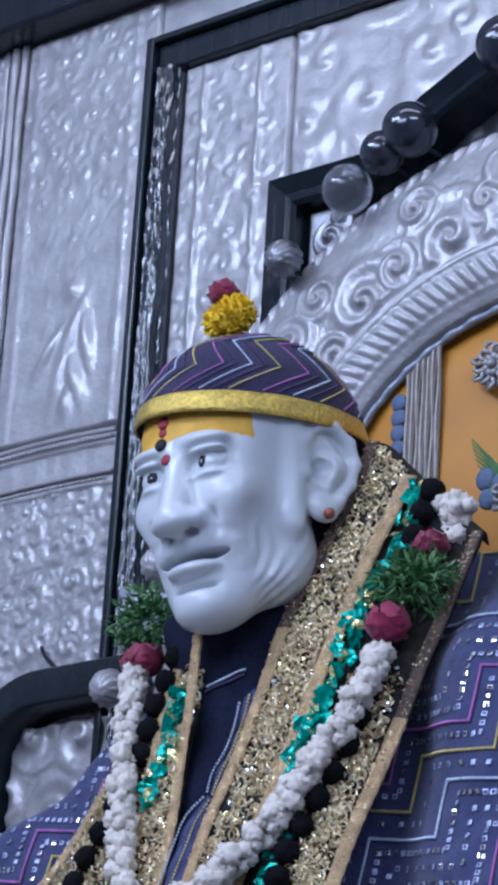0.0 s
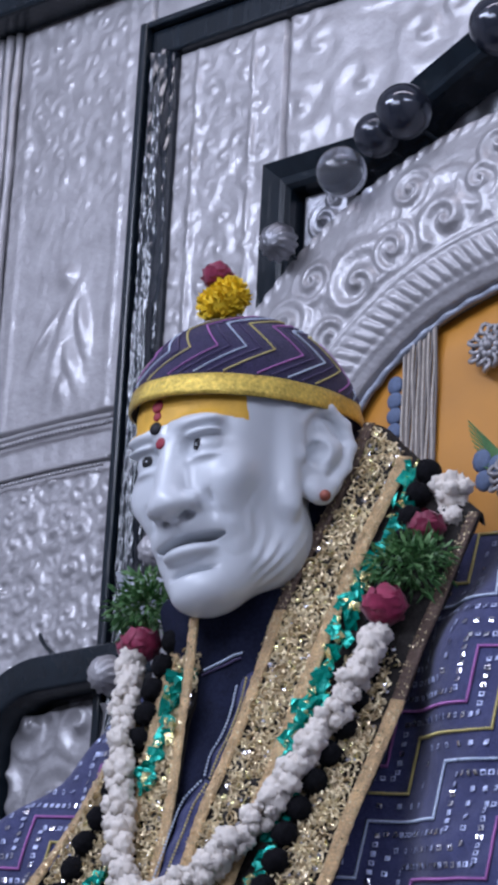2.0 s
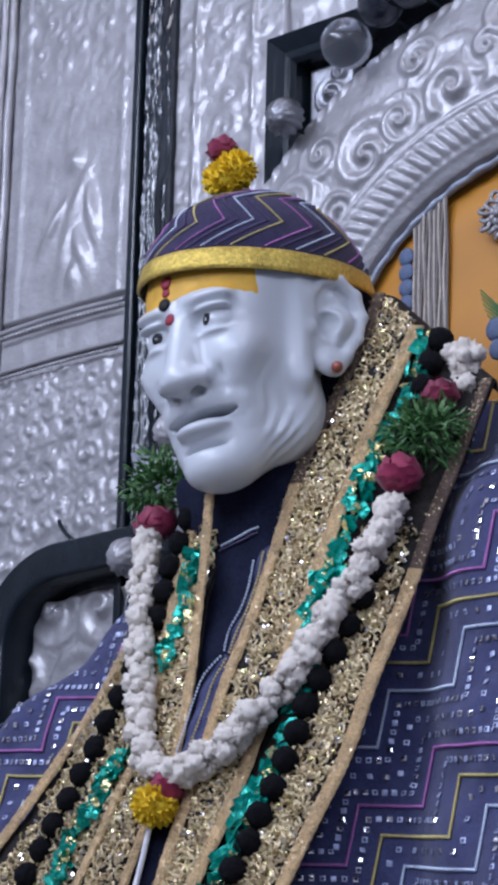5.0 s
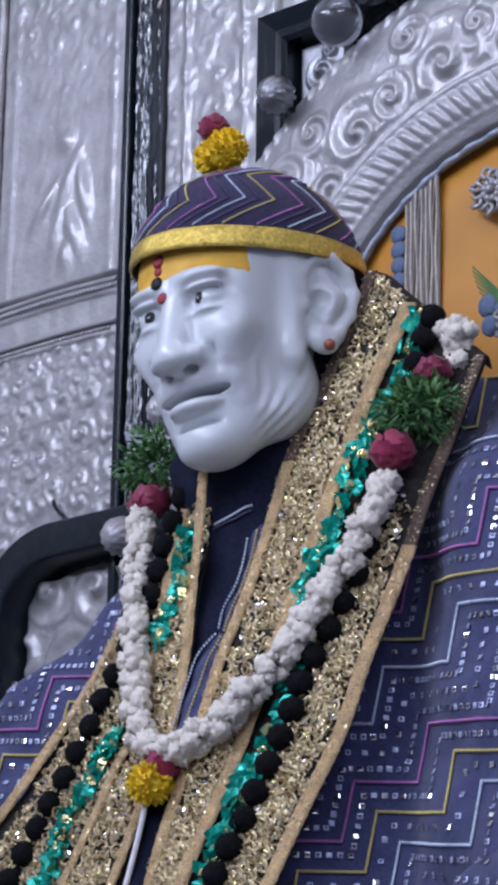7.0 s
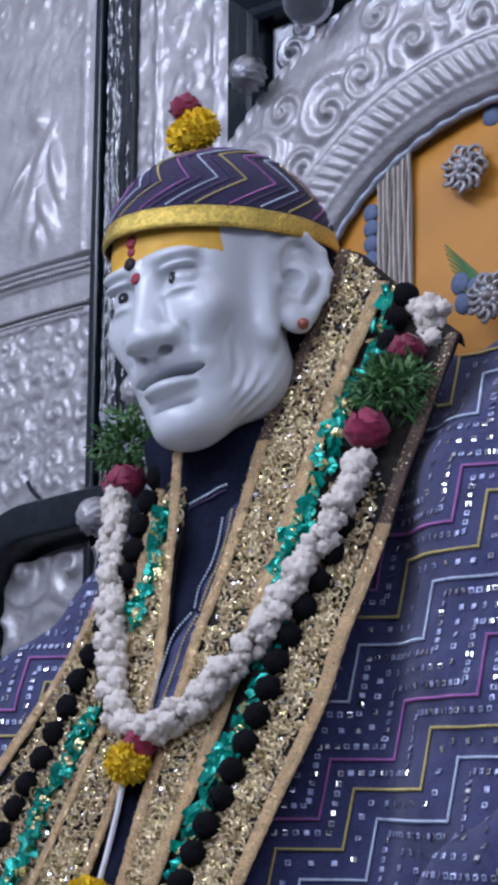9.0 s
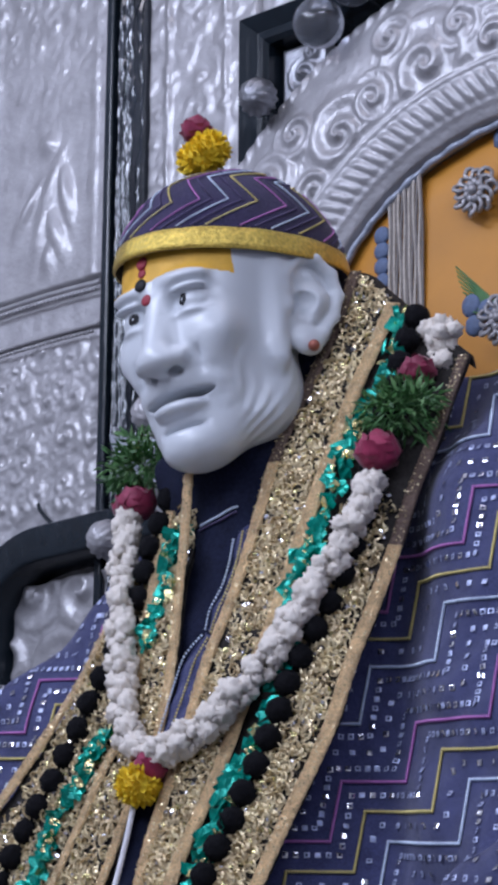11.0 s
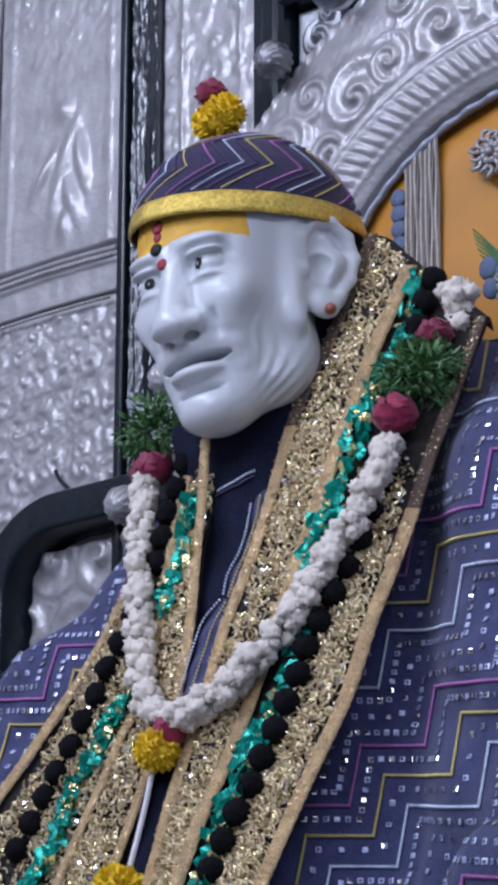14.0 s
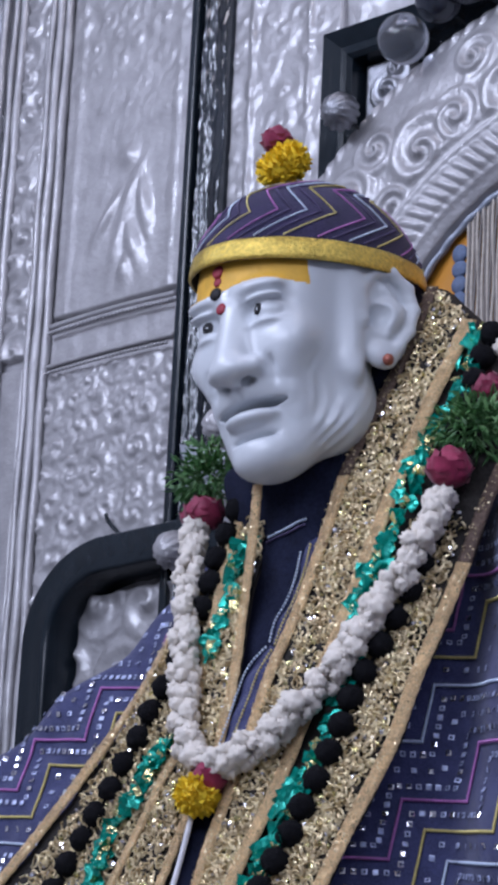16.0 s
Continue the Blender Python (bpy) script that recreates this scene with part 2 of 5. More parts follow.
def nets(field, lo, hi, step):
    """Surface of field = 0 as vertices and quads (surface nets)."""
    ax = [np.arange(lo[i], hi[i] + step, step) for i in range(3)]
    g = np.meshgrid(*ax, indexing="ij")
    v = field(g).astype(np.float32)
    ins = v < 0
    n = np.array(v.shape) - 1
    corners = [(i, j, k) for i in (0, 1) for j in (0, 1) for k in (0, 1)]
    cut = [ins[i:i + n[0], j:j + n[1], k:k + n[2]] for i, j, k in corners]
    some = np.logical_or.reduce(cut) & ~np.logical_and.reduce(cut)
    cell = np.argwhere(some)
    index = -np.ones(n, int)
    index[some] = np.arange(len(cell))
    total, count = np.zeros((len(cell), 3)), np.zeros(len(cell))
    for a in range(8):
        for b in range(a + 1, 8):
            ca, cb = np.array(corners[a]), np.array(corners[b])
            if np.abs(ca - cb).sum() != 1:
                continue
            va = v[tuple((cell + ca).T)]
            vb = v[tuple((cell + cb).T)]
            m = (va < 0) != (vb < 0)
            t = np.where(m, va / np.where(m, va - vb, 1), 0)
            total += np.where(m[:, None], ca + t[:, None] * (cb - ca), 0)
            count += m
    verts = (cell + total / count[:, None]) * step + np.array(lo)
    faces = []
    for axis in range(3):
        o1, o2 = [(1, 2), (2, 0), (0, 1)][axis]
        s0 = [slice(None)] * 3
        s1 = [slice(None)] * 3
        s0[axis], s1[axis] = slice(0, -1), slice(1, None)
        ch = np.argwhere(ins[tuple(s0)] != ins[tuple(s1)])
        ok = (ch[:, o1] > 0) & (ch[:, o2] > 0) & (ch[:, o1] < n[o1]) & (ch[:, o2] < n[o2])
        ch = ch[ok]
        e1, e2 = np.eye(3, dtype=int)[o1], np.eye(3, dtype=int)[o2]
        quad = np.stack([index[tuple((ch - e1 - e2).T)], index[tuple((ch - e2).T)], index[tuple(ch.T)], index[tuple((ch - e1).T)]], 1)
        flip = ~ins[tuple(s0)][tuple(ch.T)]
        quad[flip] = quad[flip][:, ::-1]
        faces.append(quad)
    return verts, np.concatenate(faces)


# ---- the statue's forms ----
HEAD = Vector((-0.0179, -0.428, 2.4052))
YAW, NOD, LEAN, GROW = radians(-0.7), radians(-3.2), radians(5.6), 1.0186
FLAT = Vector((-math.sin(YAW), -math.cos(YAW), 0))
FWD = FLAT * math.cos(NOD) + Vector((0, 0, 1)) * math.sin(NOD)
RISE = Vector((0, 0, 1)) * math.cos(NOD) - FLAT * math.sin(NOD)
SIDE_ON = Vector((math.cos(YAW), -math.sin(YAW), 0))
LAT = SIDE_ON * math.cos(LEAN) + RISE * math.sin(LEAN)
UPW = RISE * math.cos(LEAN) - SIDE_ON * math.sin(LEAN)


def head_place(l, f, u):
    """A place in the statue's head: to its left, forward and up from between the eyes' height and the skull's axis."""
    return HEAD + (LAT * l + FWD * f + UPW * u) * GROW


def head_field(g):
    back = 0.007 * np.clip((-0.052 - g[2]) / 0.022, 0, 1) * np.clip((g[1] - 0.015) / 0.04, 0, 1)
    p = (np.abs(g[0]), g[1] + back, g[2])
    d = ell(p, (0, -0.022, 0.050), (0.091, 0.106, 0.100))
    d = join(d, ell(p, (0, 0.026, -0.030), (0.071, 0.060, 0.094)), 0.03)
    d = join(d, ell(p, (0.040, -0.004, -0.066), (0.037, 0.052, 0.048)), 0.03)
    d = join(d, ell(p, (0.046, 0.053, -0.024), (0.022, 0.021, 0.020)), 0.022)
    d = carve(d, ell(p, (0.078, 0.040, -0.066), (0.020, 0.026, 0.030)), 0.030)
    d = join(d, ell(p, (0, 0.042, -0.112), (0.040, 0.034, 0.029)), 0.022)
    d = join(d, ell(p, (0.027, 0.078, 0.0285), (0.026, 0.0140, 0.0075)), 0.012)
    d = carve(d, ell(p, (0.034, 0.100, 0.007), (0.025, 0.0260, 0.0135)), 0.008)
    d = join(d, ell(p, (0.032, 0.0655, 0.006), (0.0185, 0.0185, 0.0140)), 0.0015)
    d = join(d, ell(p, (0.033, 0.0790, 0.0175), (0.0190, 0.0110, 0.0034)), 0.004)
    d = join(d, ell(p, (0.031, 0.0750, -0.0050), (0.0165, 0.0095, 0.0028)), 0.006)
    d = carve(d, ell(p, (0.0165, 0.0900, 0.0060), (0.0055, 0.0110, 0.0080)), 0.008)
    d = join(d, cap(p, (0, 0.078, 0.014), (0, 0.090, -0.038), 0.0110, 0.0155), 0.012)
    d = join(d, ell(p, (0, 0.0930, -0.0480), (0.0215, 0.0150, 0.0135)), 0.007)
    d = join(d, ell(p, (0.0200, 0.083, -0.0465), (0.0110, 0.0120, 0.0090)), 0.005)
    d = carve(d, ell(p, (0.0122, 0.0835, -0.0580), (0.0068, 0.0095, 0.0100)), 0.002)
    d = carve(d, ell(p, (0.0350, 0.0790, -0.0520), (0.0035, 0.0080, 0.0120)), 0.008)
    d = join(d, cap(p, (0.005, 0.0760, -0.0660), (0.038, 0.0600, -0.0700), 0.0105, 0.0105), 0.006)
    d = join(d, ell(p, (0.039, 0.0530, -0.0800), (0.009, 0.0090, 0.0130)), 0.007)
    d = join(d, ell(p, (0, 0.0610, -0.0910), (0.031, 0.0215, 0.0100)), 0.003)
    zb = p[2] - 1.6 * p[0] ** 2
    d = carve(d, ell((p[0], p[1], zb), (0, 0.0760, -0.0785), (0.041, 0.0370, 0.0054)), 0.0015)
    d = join(d, ell((p[0], p[1], zb), (0, 0.0660, -0.0893), (0.031, 0.0240, 0.0098)), 0.0015)
    d = carve(d, ell(p, (0, 0.0800, -0.1065), (0.034, 0.0190, 0.0052)), 0.005)
    d = join(d, ell(p, (0, 0.0600, -0.1225), (0.027, 0.0190, 0.0160)), 0.014)
    d = join(d, cap(p, (0, -0.045, -0.080), (0, -0.055, -0.180), 0.040, 0.036), 0.02)
    q = (p[0] + 0.30 * (p[1] + 0.03) + 0.003, p[1] - 0.014, p[2] * 1.08 + 0.004)
    e = ell(q, (0.091, -0.042, 0.016), (0.0080, 0.030, 0.050))
    rim = [(0.094, -0.016, 0.020), (0.097, -0.013, 0.040), (0.099, -0.026, 0.059), (0.100, -0.047, 0.063), (0.100, -0.064, 0.049),
           (0.100, -0.069, 0.026), (0.099, -0.062, 0.002), (0.097, -0.049, -0.018), (0.095, -0.038, -0.030)]
    for k in range(len(rim) - 1):
        e = join(e, cap(q, rim[k], rim[k + 1], 0.0060, 0.0060), 0.004)
    e = join(e, cap(q, (0.097, -0.040, 0.044), (0.098, -0.052, 0.024), 0.0046, 0.0056), 0.005)
    e = join(e, cap(q, (0.098, -0.052, 0.024), (0.096, -0.040, -0.004), 0.0056, 0.0050), 0.005)
    e = join(e, ell(q, (0.094, -0.036, -0.026), (0.0085, 0.0150, 0.0150)), 0.006)
    e = carve(e, ell(q, (0.102, -0.031, 0.012), (0.0120, 0.0105, 0.0160)), 0.004)
    e = join(e, ell(q, (0.0955, -0.015, 0.009), (0.0060, 0.0060, 0.0085)), 0.004)
    e = join(e, cap(q, (0.070, -0.040, 0.010), (0.091, -0.042, 0.016), 0.024, 0.018), 0.006)
    e = carve(e, ell(q, (0.1040, -0.030, 0.012), (0.0150, 0.0090, 0.0140)), 0.003)
    d = join(d, e, 0.005)
    d = carve(d, ell(p, (0.090, 0.042, -0.010), (0.0120, 0.0220, 0.0360)), 0.030)
    d = join(d, cap(p, (0.0790, 0.006, 0.055), (0.0740, 0.006, -0.045), 0.0070, 0.0090), 0.014)
    side = np.clip((p[0] - 0.030) / 0.02, 0, 1) * np.clip((-0.022 - p[2]) / 0.025, 0, 1) * np.clip((p[1] + 0.025) / 0.02, 0, 1) * np.clip((0.056 - p[1]) / 0.015, 0, 1)
    wave = np.sin(p[1] * 420 + p[2] * 210 + 2.4 * np.sin(p[2] * 70 + p[1] * 40)) + 0.7 * np.sin(p[1] * 170 + p[2] * 90 + 3 * np.sin(p[1] * 60 - p[2] * 70))
    return d + side * 0.0007 * wave * (0.6 + 0.4 * np.sin(p[1] * 90 - p[2] * 60))


def chest(x, z):
    """The y of the draped chest."""
    return -0.345 - 0.3 * (2.47 - z) + np.minimum(x * x, 0.04)


def robe_field(g):
    p = g
    d = ell(p, (0.0, -0.28, 1.90), (0.29, 0.28, 0.40))
    d = join(d, cap(p, (0.10, -0.30, 2.310), (0.28, -0.31, 2.283), 0.066, 0.100), 0.05)
    d = join(d, cap(p, (-0.10, -0.33, 2.165), (-0.36, -0.38, 1.968), 0.085, 0.090), 0.05)
    d = join(d, cap(p, (-0.30, -0.34, 1.98), (-0.38, -0.42, 1.75), 0.11, 0.115), 0.05)
    d = -join(-d, p[1] - chest(p[0], p[2]) - 0.014 - 0.018 * np.clip((p[0] - 0.06) / 0.08, 0, 1) - 0.034 * np.exp(-((p[0] - 0.165) / 0.05) ** 2), 0.02)
    d = join(d, cap(p, (0.270, -0.315, 2.195), (0.375, -0.405, 1.80), 0.094, 0.122), 0.085)
    d = join(d, cap(p, (0.24, -0.53, 1.722), (0.42, -0.55, 1.829), 0.045, 0.055), 0.004)
    fold = np.sin(p[0] * 30 + p[2] * 34 + 2.5 * np.sin(p[2] * 9 + 1)) * np.clip((np.abs(p[0]) - 0.14) / 0.1, 0, 1)
    fine = np.sin(p[0] * 75 - p[2] * 50 + 3 * np.sin(p[2] * 17)) * np.clip((np.abs(p[0]) - 0.2) / 0.1, 0, 1)
    return d - 0.005 * fold - 0.0022 * fine


def collar_field(g):
    """The tunic's stand collar and front."""
    p = g
    d = ell(p, (-0.005, -0.36, 1.95), (0.10, 0.20, 0.30))
    d = -join(-d, p[1] - chest(p[0], p[2]) - 0.002, 0.012)
    q = ((p[0] + 0.034) * 0.62, p[1], p[2])
    d = join(d, cap(q, (0.0, -0.384, 2.290), (0.012, -0.350, 2.10), 0.050, 0.062), 0.02)
    d = join(d, cap(p, (0.030, -0.330, 2.200), (0.045, -0.330, 2.400), 0.055, 0.050), 0.03)
    return d + 0.0030 * np.sin(p[2] * 75 + p[0] * 35 + 1.8 * np.sin(p[0] * 60))


# ---- the large structure ----
def slab(name, x0, x1, y0, y1, z0, z1, material, label, category, bevel=0.0):
    bm = bmesh.new()
    box(bm, x0, x1, y0, y1, z0, z1, bevel)
    ob = part(name, bm, material)
    for p in ob.data.polygons:
        p.use_smooth = False
    return tagged(ob, label, category, kind="structure")


slab("floor", -2.6, 2.6, -5.2, 0.2, -0.1, 0, STONE, "polished grey stone floor", "floor")
slab("ceiling", -2.6, 2.6, -5.2, 0.2, 4.2, 4.3, PLASTER, "pale plaster ceiling", "ceiling")
slab("wall_west", -2.7, -2.6, -5.2, 0.2, 0, 4.2, PLASTER, "plain pale plaster wall", "wall")
slab("wall_east", 2.6, 2.7, -5.2, 0.2, 0, 4.2, PLASTER, "plain pale plaster wall", "wall")
slab("wall_south", -2.7, 2.7, -5.3, -5.2, 0, 4.2, PLASTER, "plain pale plaster wall", "wall")
wall = slab("wall_back", -2.6, 2.6, 0.012, 0.2, 0, 4.2, SILVER, "back wall clad in embossed silver sheet", "wall")
slab("beam", -2.2, 2.2, -0.05, 0.010, 3.345, 3.60, BLACK, "black lacquered beam above the silver panels", "beam", 0.008)


def swirls(x0, x1, z0, z1, space, seed):
    """Centres, sizes and turns of embossed scrolls over a field."""
    rnd = np.random.RandomState(seed)
    out = []
    z, row = z0, 0
    while z < z1 + space:
        x = x0 + (row % 2) * space * 0.5
        while x < x1 + space:
            out.append((x + rnd.uniform(-0.3, 0.3) * space, z + rnd.uniform(-0.3, 0.3) * space,
                        space * rnd.uniform(0.45, 0.85), 1 if rnd.rand() < 0.5 else -1, rnd.uniform(0, 6.28)))
            x += space
        z += space * 0.8
        row += 1
    return out


def emboss(X, Z, centres, turns=2.0):
    """Height 0..1 of scrolls and leaves pressed into sheet metal."""
    H = np.zeros_like(X)
    for cx, cz, R, hand, ph in centres:
        dx, dz = X - cx, Z - cz
        r = np.sqrt(dx * dx + dz * dz) / R
        near = r < 1
        if not near.any():
            continue
        rn, th = r[near], np.arctan2(dz[near], dx[near])
        ridge = np.cos(th * hand + turns * 2 * np.pi * rn ** 0.7 + ph)
        fall = np.clip(1.15 - rn, 0, 1) ** 0.7
        h = (0.5 + 0.5 * ridge) ** 1.4 * fall + 0.5 * np.exp(-(rn / 0.16) ** 2)
        H[near] = np.maximum(H[near], h)
    return H


def rumple(X, Z, scale, seed):
    """Smooth random height from a few waves."""
    rnd = np.random.RandomState(seed)
    H = np.zeros_like(X)
    for k in range(14):
        a, f = rnd.uniform(0, 6.28), scale * rnd.uniform(0.5, 1.7)
        H += np.sin(X * f * np.cos(a) + Z * f * np.sin(a) + rnd.uniform(0, 6.28) + 1.2 * np.sin(X * f * 0.7 + k))
    return H / 14


def sheet(name, x0, x1, z0, z1, y, step, height, material, parent=None, label=""):
    """A pressed sheet: a grid pushed forward by height(X, Z), with turned-back edges."""
    nx, nz = max(2, int((x1 - x0) / step)), max(2, int((z1 - z0) / step))
    X, Z = np.meshgrid(np.linspace(x0, x1, nx), np.linspace(z0, z1, nz), indexing="ij")
    Yh = y - height(X, Z)
    Yh[0], Yh[-1], Yh[:, 0], Yh[:, -1] = y + 0.014, y + 0.014, y + 0.014, y + 0.014
    verts = np.stack([X, Yh, Z], -1).reshape(-1, 3)
    i = np.arange(nx * nz).reshape(nx, nz)
    faces = np.stack([i[:-1, :-1], i[1:, :-1], i[1:, 1:], i[:-1, 1:]], -1).reshape(-1, 4)
    return raw(name, verts, faces.tolist(), material, parent, label)


# panels of pressed silver on the back wall
LOW = swirls(-0.78, -0.54, 1.95, 2.67, 0.052, 4)
LOW2 = swirls(-0.78, -0.56, 1.95, 2.67, 0.021, 6)
sheet("lower_panel", -0.775, -0.5375, 1.7, 2.724, 0.004, 0.0026,
      lambda X, Z: (0.0046 * emboss(X, Z, LOW, 1.5) + 0.0016 * emboss(X, Z, LOW2, 1.0)) * np.clip((2.670 - Z) / 0.01, 0.1, 1) + 0.0014 * rumple(X, Z, 120, 3) + 0.0005 * rumple(X, Z, 420, 7), SILVER, wall, "dense scrollwork pressed in silver")
UP = swirls(-0.76, -0.57, 2.80, 3.4, 0.045, 9)


def upper(X, Z):
    h = 0.0020 * emboss(X, Z, UP, 1.2) * np.clip((Z - 2.95) / 0.2, 0.1, 1)
    figure = 0.0
    for cx, cz, lx, lz, tilt in ((-0.655, 2.945, 0.013, 0.014, 0.0), (-0.650, 2.880, 0.013, 0.045, 0.35), (-0.625, 2.875, 0.010, 0.040, -0.2),
                                 (-0.665, 2.825, 0.012, 0.040, 0.2), (-0.640, 2.820, 0.013, 0.035, -0.3), (-0.690, 2.86, 0.009, 0.03, 0.6), (-0.650, 2.785, 0.012, 0.022, 0.0)):
        dx, dz = (X - cx) - tilt * (Z - cz), Z - cz
        figure = np.maximum(figure, np.exp(-((dx / lx) ** 2 + (dz / lz) ** 2)))
    border = np.exp(-((np.abs(X + 0.665) - 0.088) / 0.006) ** 2)
    return h + 0.0075 * figure + 0.0012 * border + 0.0007 * rumple(X * 2, Z * 0.7, 75, 5) + 0.0007 * rumple(X, Z, 260, 8)


sheet("upper_panel", -0.775, -0.5375, 2.742, 3.343, 0.004, 0.003, upper, SILVER, wall, "pressed silver panel with a soft worn relief")


def moulding(name, z, half, bow):
    """A beaded horizontal moulding between the two panels, slightly bowed."""
    heap = Heap()
    xs = np.linspace(-0.772, -0.558, 40)
    line = [(x, 0.0, z + bow * (1 - ((x + 0.665) / 0.107) ** 2)) for x in xs]
    heap.add(*tube(line, half, 8))
    for k in range(34):
        x = -0.768 + k * 0.0062
        zz = z + bow * (1 - ((x + 0.665) / 0.107) ** 2)
        bm = ball_mesh(0.0032, sub=1)
        heap.add([v.co + Vector((x, -0.007, zz - 0.012)) for v in bm.verts], [[v.index for v in f.verts] for f in bm.faces])
        bm.free()
    return heap.done(name, SILVER, wall)


moulding("moulding", 2.731, 0.0034, 0.003)
moulding("moulding", 2.676, 0.0030, 0.002)
# pilaster ribs beside the panel
for x, r in ((-0.781, 0.006), (-0.797, 0.007), (-0.812, 0.005), (-0.868, 0.007), (-0.885, 0.005), (-0.905, 0.006)):
    zs = np.linspace(1.6, 3.343, 70)
    pts = [(x + 0.0012 * math.sin(z * 31 + x * 90), 0.002, z) for z in zs]
    raw("rib", *tube(pts, [r * (1 + 0.08 * math.sin(z * 57 + x * 300)) for z in zs], 10), SILVER, wall)
PIL = swirls(-0.865, -0.815, 2.6, 3.4, 0.05, 2)
sheet("pilaster_panel", -0.864, -0.816, 2.70, 3.343, 0.004, 0.003, lambda X, Z: 0.006 * emboss(X, Z, PIL, 1.5) + 0.002 * rumple(X, Z, 90, 2), SILVER, wall)
sheet("pilaster_panel", -0.864, -0.816, 1.7, 2.69, 0.004, 0.004, lambda X, Z: 0.002 * rumple(X, Z, 70, 12), SILVER, wall)
SIDE = swirls(-1.3, -0.92, 1.8, 3.4, 0.08, 14)
sheet("side_panel", -1.30, -0.912, 1.7, 3.343, 0.004, 0.005, lambda X, Z: 0.006 * emboss(X, Z, SIDE, 1.6), SILVER_DARK, wall)
INA = swirls(-0.49, -0.32, 2.0, 3.24, 0.05, 21)


def inner_a(X, Z):
    edges = np.exp(-((X + 0.452) / 0.004) ** 2) + np.exp(-((X + 0.360) / 0.004) ** 2)
    return 0.0018 * emboss(X, Z, INA, 1.2) + 0.0030 * edges * (1 + 0.5 * np.sin(Z * 60)) + 0.0007 * rumple(X * 2, Z * 0.7, 80, 22) + 0.0006 * rumple(X, Z, 300, 25)


sheet("inner_panel", -0.4865, -0.3105, 2.0, 3.222, 0.002, 0.003, inner_a, SILVER, wall, "pressed silver panel with upright borders")
INB = swirls(-0.29, 0.6, 2.9, 3.22, 0.105, 31)
sheet("inner_panel", -0.3075, 0.75, 2.0, 3.222, 0.002, 0.004,
      lambda X, Z: 0.0032 * emboss(X, Z, INB, 1.6) + 0.0012 * rumple(X * 1.6, Z * 0.6, 60, 32) + 0.0005 * rumple(X, Z, 300, 33), SILVER, wall, "pressed silver panel with large curling leaves")

# black lacquered frame round the inner panels
frame_black = thing("panel_frame", "black lacquered moulded frame fixed on the silver wall", "frame", (-0.53, 0, 2.4))


def half_round(x0, x1, z0, z1, upright, depth):
    """A ribbed half-round bar."""
    prof = []
    n = 56
    for k in range(n + 1):
        a = math.pi * k / n
        w = (1 - math.cos(a)) / 2
        prof.append((w, depth * (abs(math.sin(a)) ** 0.5) * (0.90 + 0.10 * math.cos(a * 6))))
    ln = 520
    verts, faces = [], []
    for i in range(ln + 1):
        t = i / ln
        for w, d in prof:
            wob = 0.0010 * math.sin(w * 40 + 1.6 * math.sin(t * 41 + w * 3)) + 0.0006 * math.sin(t * 130 + w * 23 + 2 * math.sin(t * 37)) + 0.0005 * math.sin(t * 310 - w * 31)
            if upright:
                verts.append((x0 + (x1 - x0) * w, 0.010 - d - wob, z0 + (z1 - z0) * t))
            else:
                verts.append((x0 + (x1 - x0) * t, 0.010 - d - wob, z1 - (z1 - z0) * w))
    m = len(prof)
    for i in range(ln):
        for k in range(m - 1):
            faces.append((i * m + k, i * m + k + 1, (i + 1) * m + k + 1, (i + 1) * m + k))
    return verts, faces


def placed(ob, parent):
    """Child of a thing that stands at its own place, with its form kept where it is."""
    ob.parent = parent
    ob.matrix_parent_inverse = parent.matrix_world.inverted()
    return ob


def bar(name, x0, x1, y0, y1, z0, z1, material, parent, bevel=0.003, label=""):
    bm = bmesh.new()
    box(bm, x0, x1, y0, y1, z0, z1, bevel)
    ob = part(name, bm, material, None, label)
    for p in ob.data.polygons:
        p.use_smooth = False
    return placed(ob, parent)


bar("post_fillet", -0.5370, -0.5245, -0.024, 0.010, 1.7, 3.270, BLACK, frame_black)
placed(raw("post", *half_round(-0.5243, -0.487, 1.7, 3.2215, True, 0.034), GLOSSY_BLACK), frame_black)
bar("lintel_fillet", -0.5242, 0.80, -0.024, 0.010, 3.260, 3.270, BLACK, frame_black)
bar("lintel", -0.5242, 0.80, -0.012, 0.010, 3.2222, 3.2597, BLACK, frame_black, 0.004)

# ---- the throne ----
throne = thing("throne", "silver throne with a scrolled arch, black frame and orange back cushion", "throne", (0.13, -0.3, 1.6))
AX, AZ, RI, RO = 0.13, 2.42, 0.296, 0.503
ARCS = [(-0.085, 2.745, 0.060, 1, 0.5), (0.030, 2.795, 0.066, -1, 2.0), (-0.040, 2.775, 0.036, -1, 1.0), (-0.046, 2.722, 0.030, 1, 0.0),
        (0.075, 2.832, 0.034, 1, 2.6), (-0.120, 2.690, 0.036, -1, 0.4), (0.096, 2.872, 0.040, -1, 1.0), (-0.150, 2.765, 0.034, 1, 3.0),
        (-0.02, 2.845, 0.032, 1, 0.3), (0.115, 2.800, 0.036, 1, 4.0), (-0.185, 2.715, 0.038, -1, 2.0), (-0.23, 2.64, 0.05, 1, 1.0),
        (0.19, 2.83, 0.06, 1, 1.0), (0.31, 2.78, 0.06, -1, 1.0), (0.42, 2.68, 0.06, 1, 1.0), (0.49, 2.55, 0.06, 1, 1.0), (-0.24, 2.53, 0.06, 1, 1.0)]


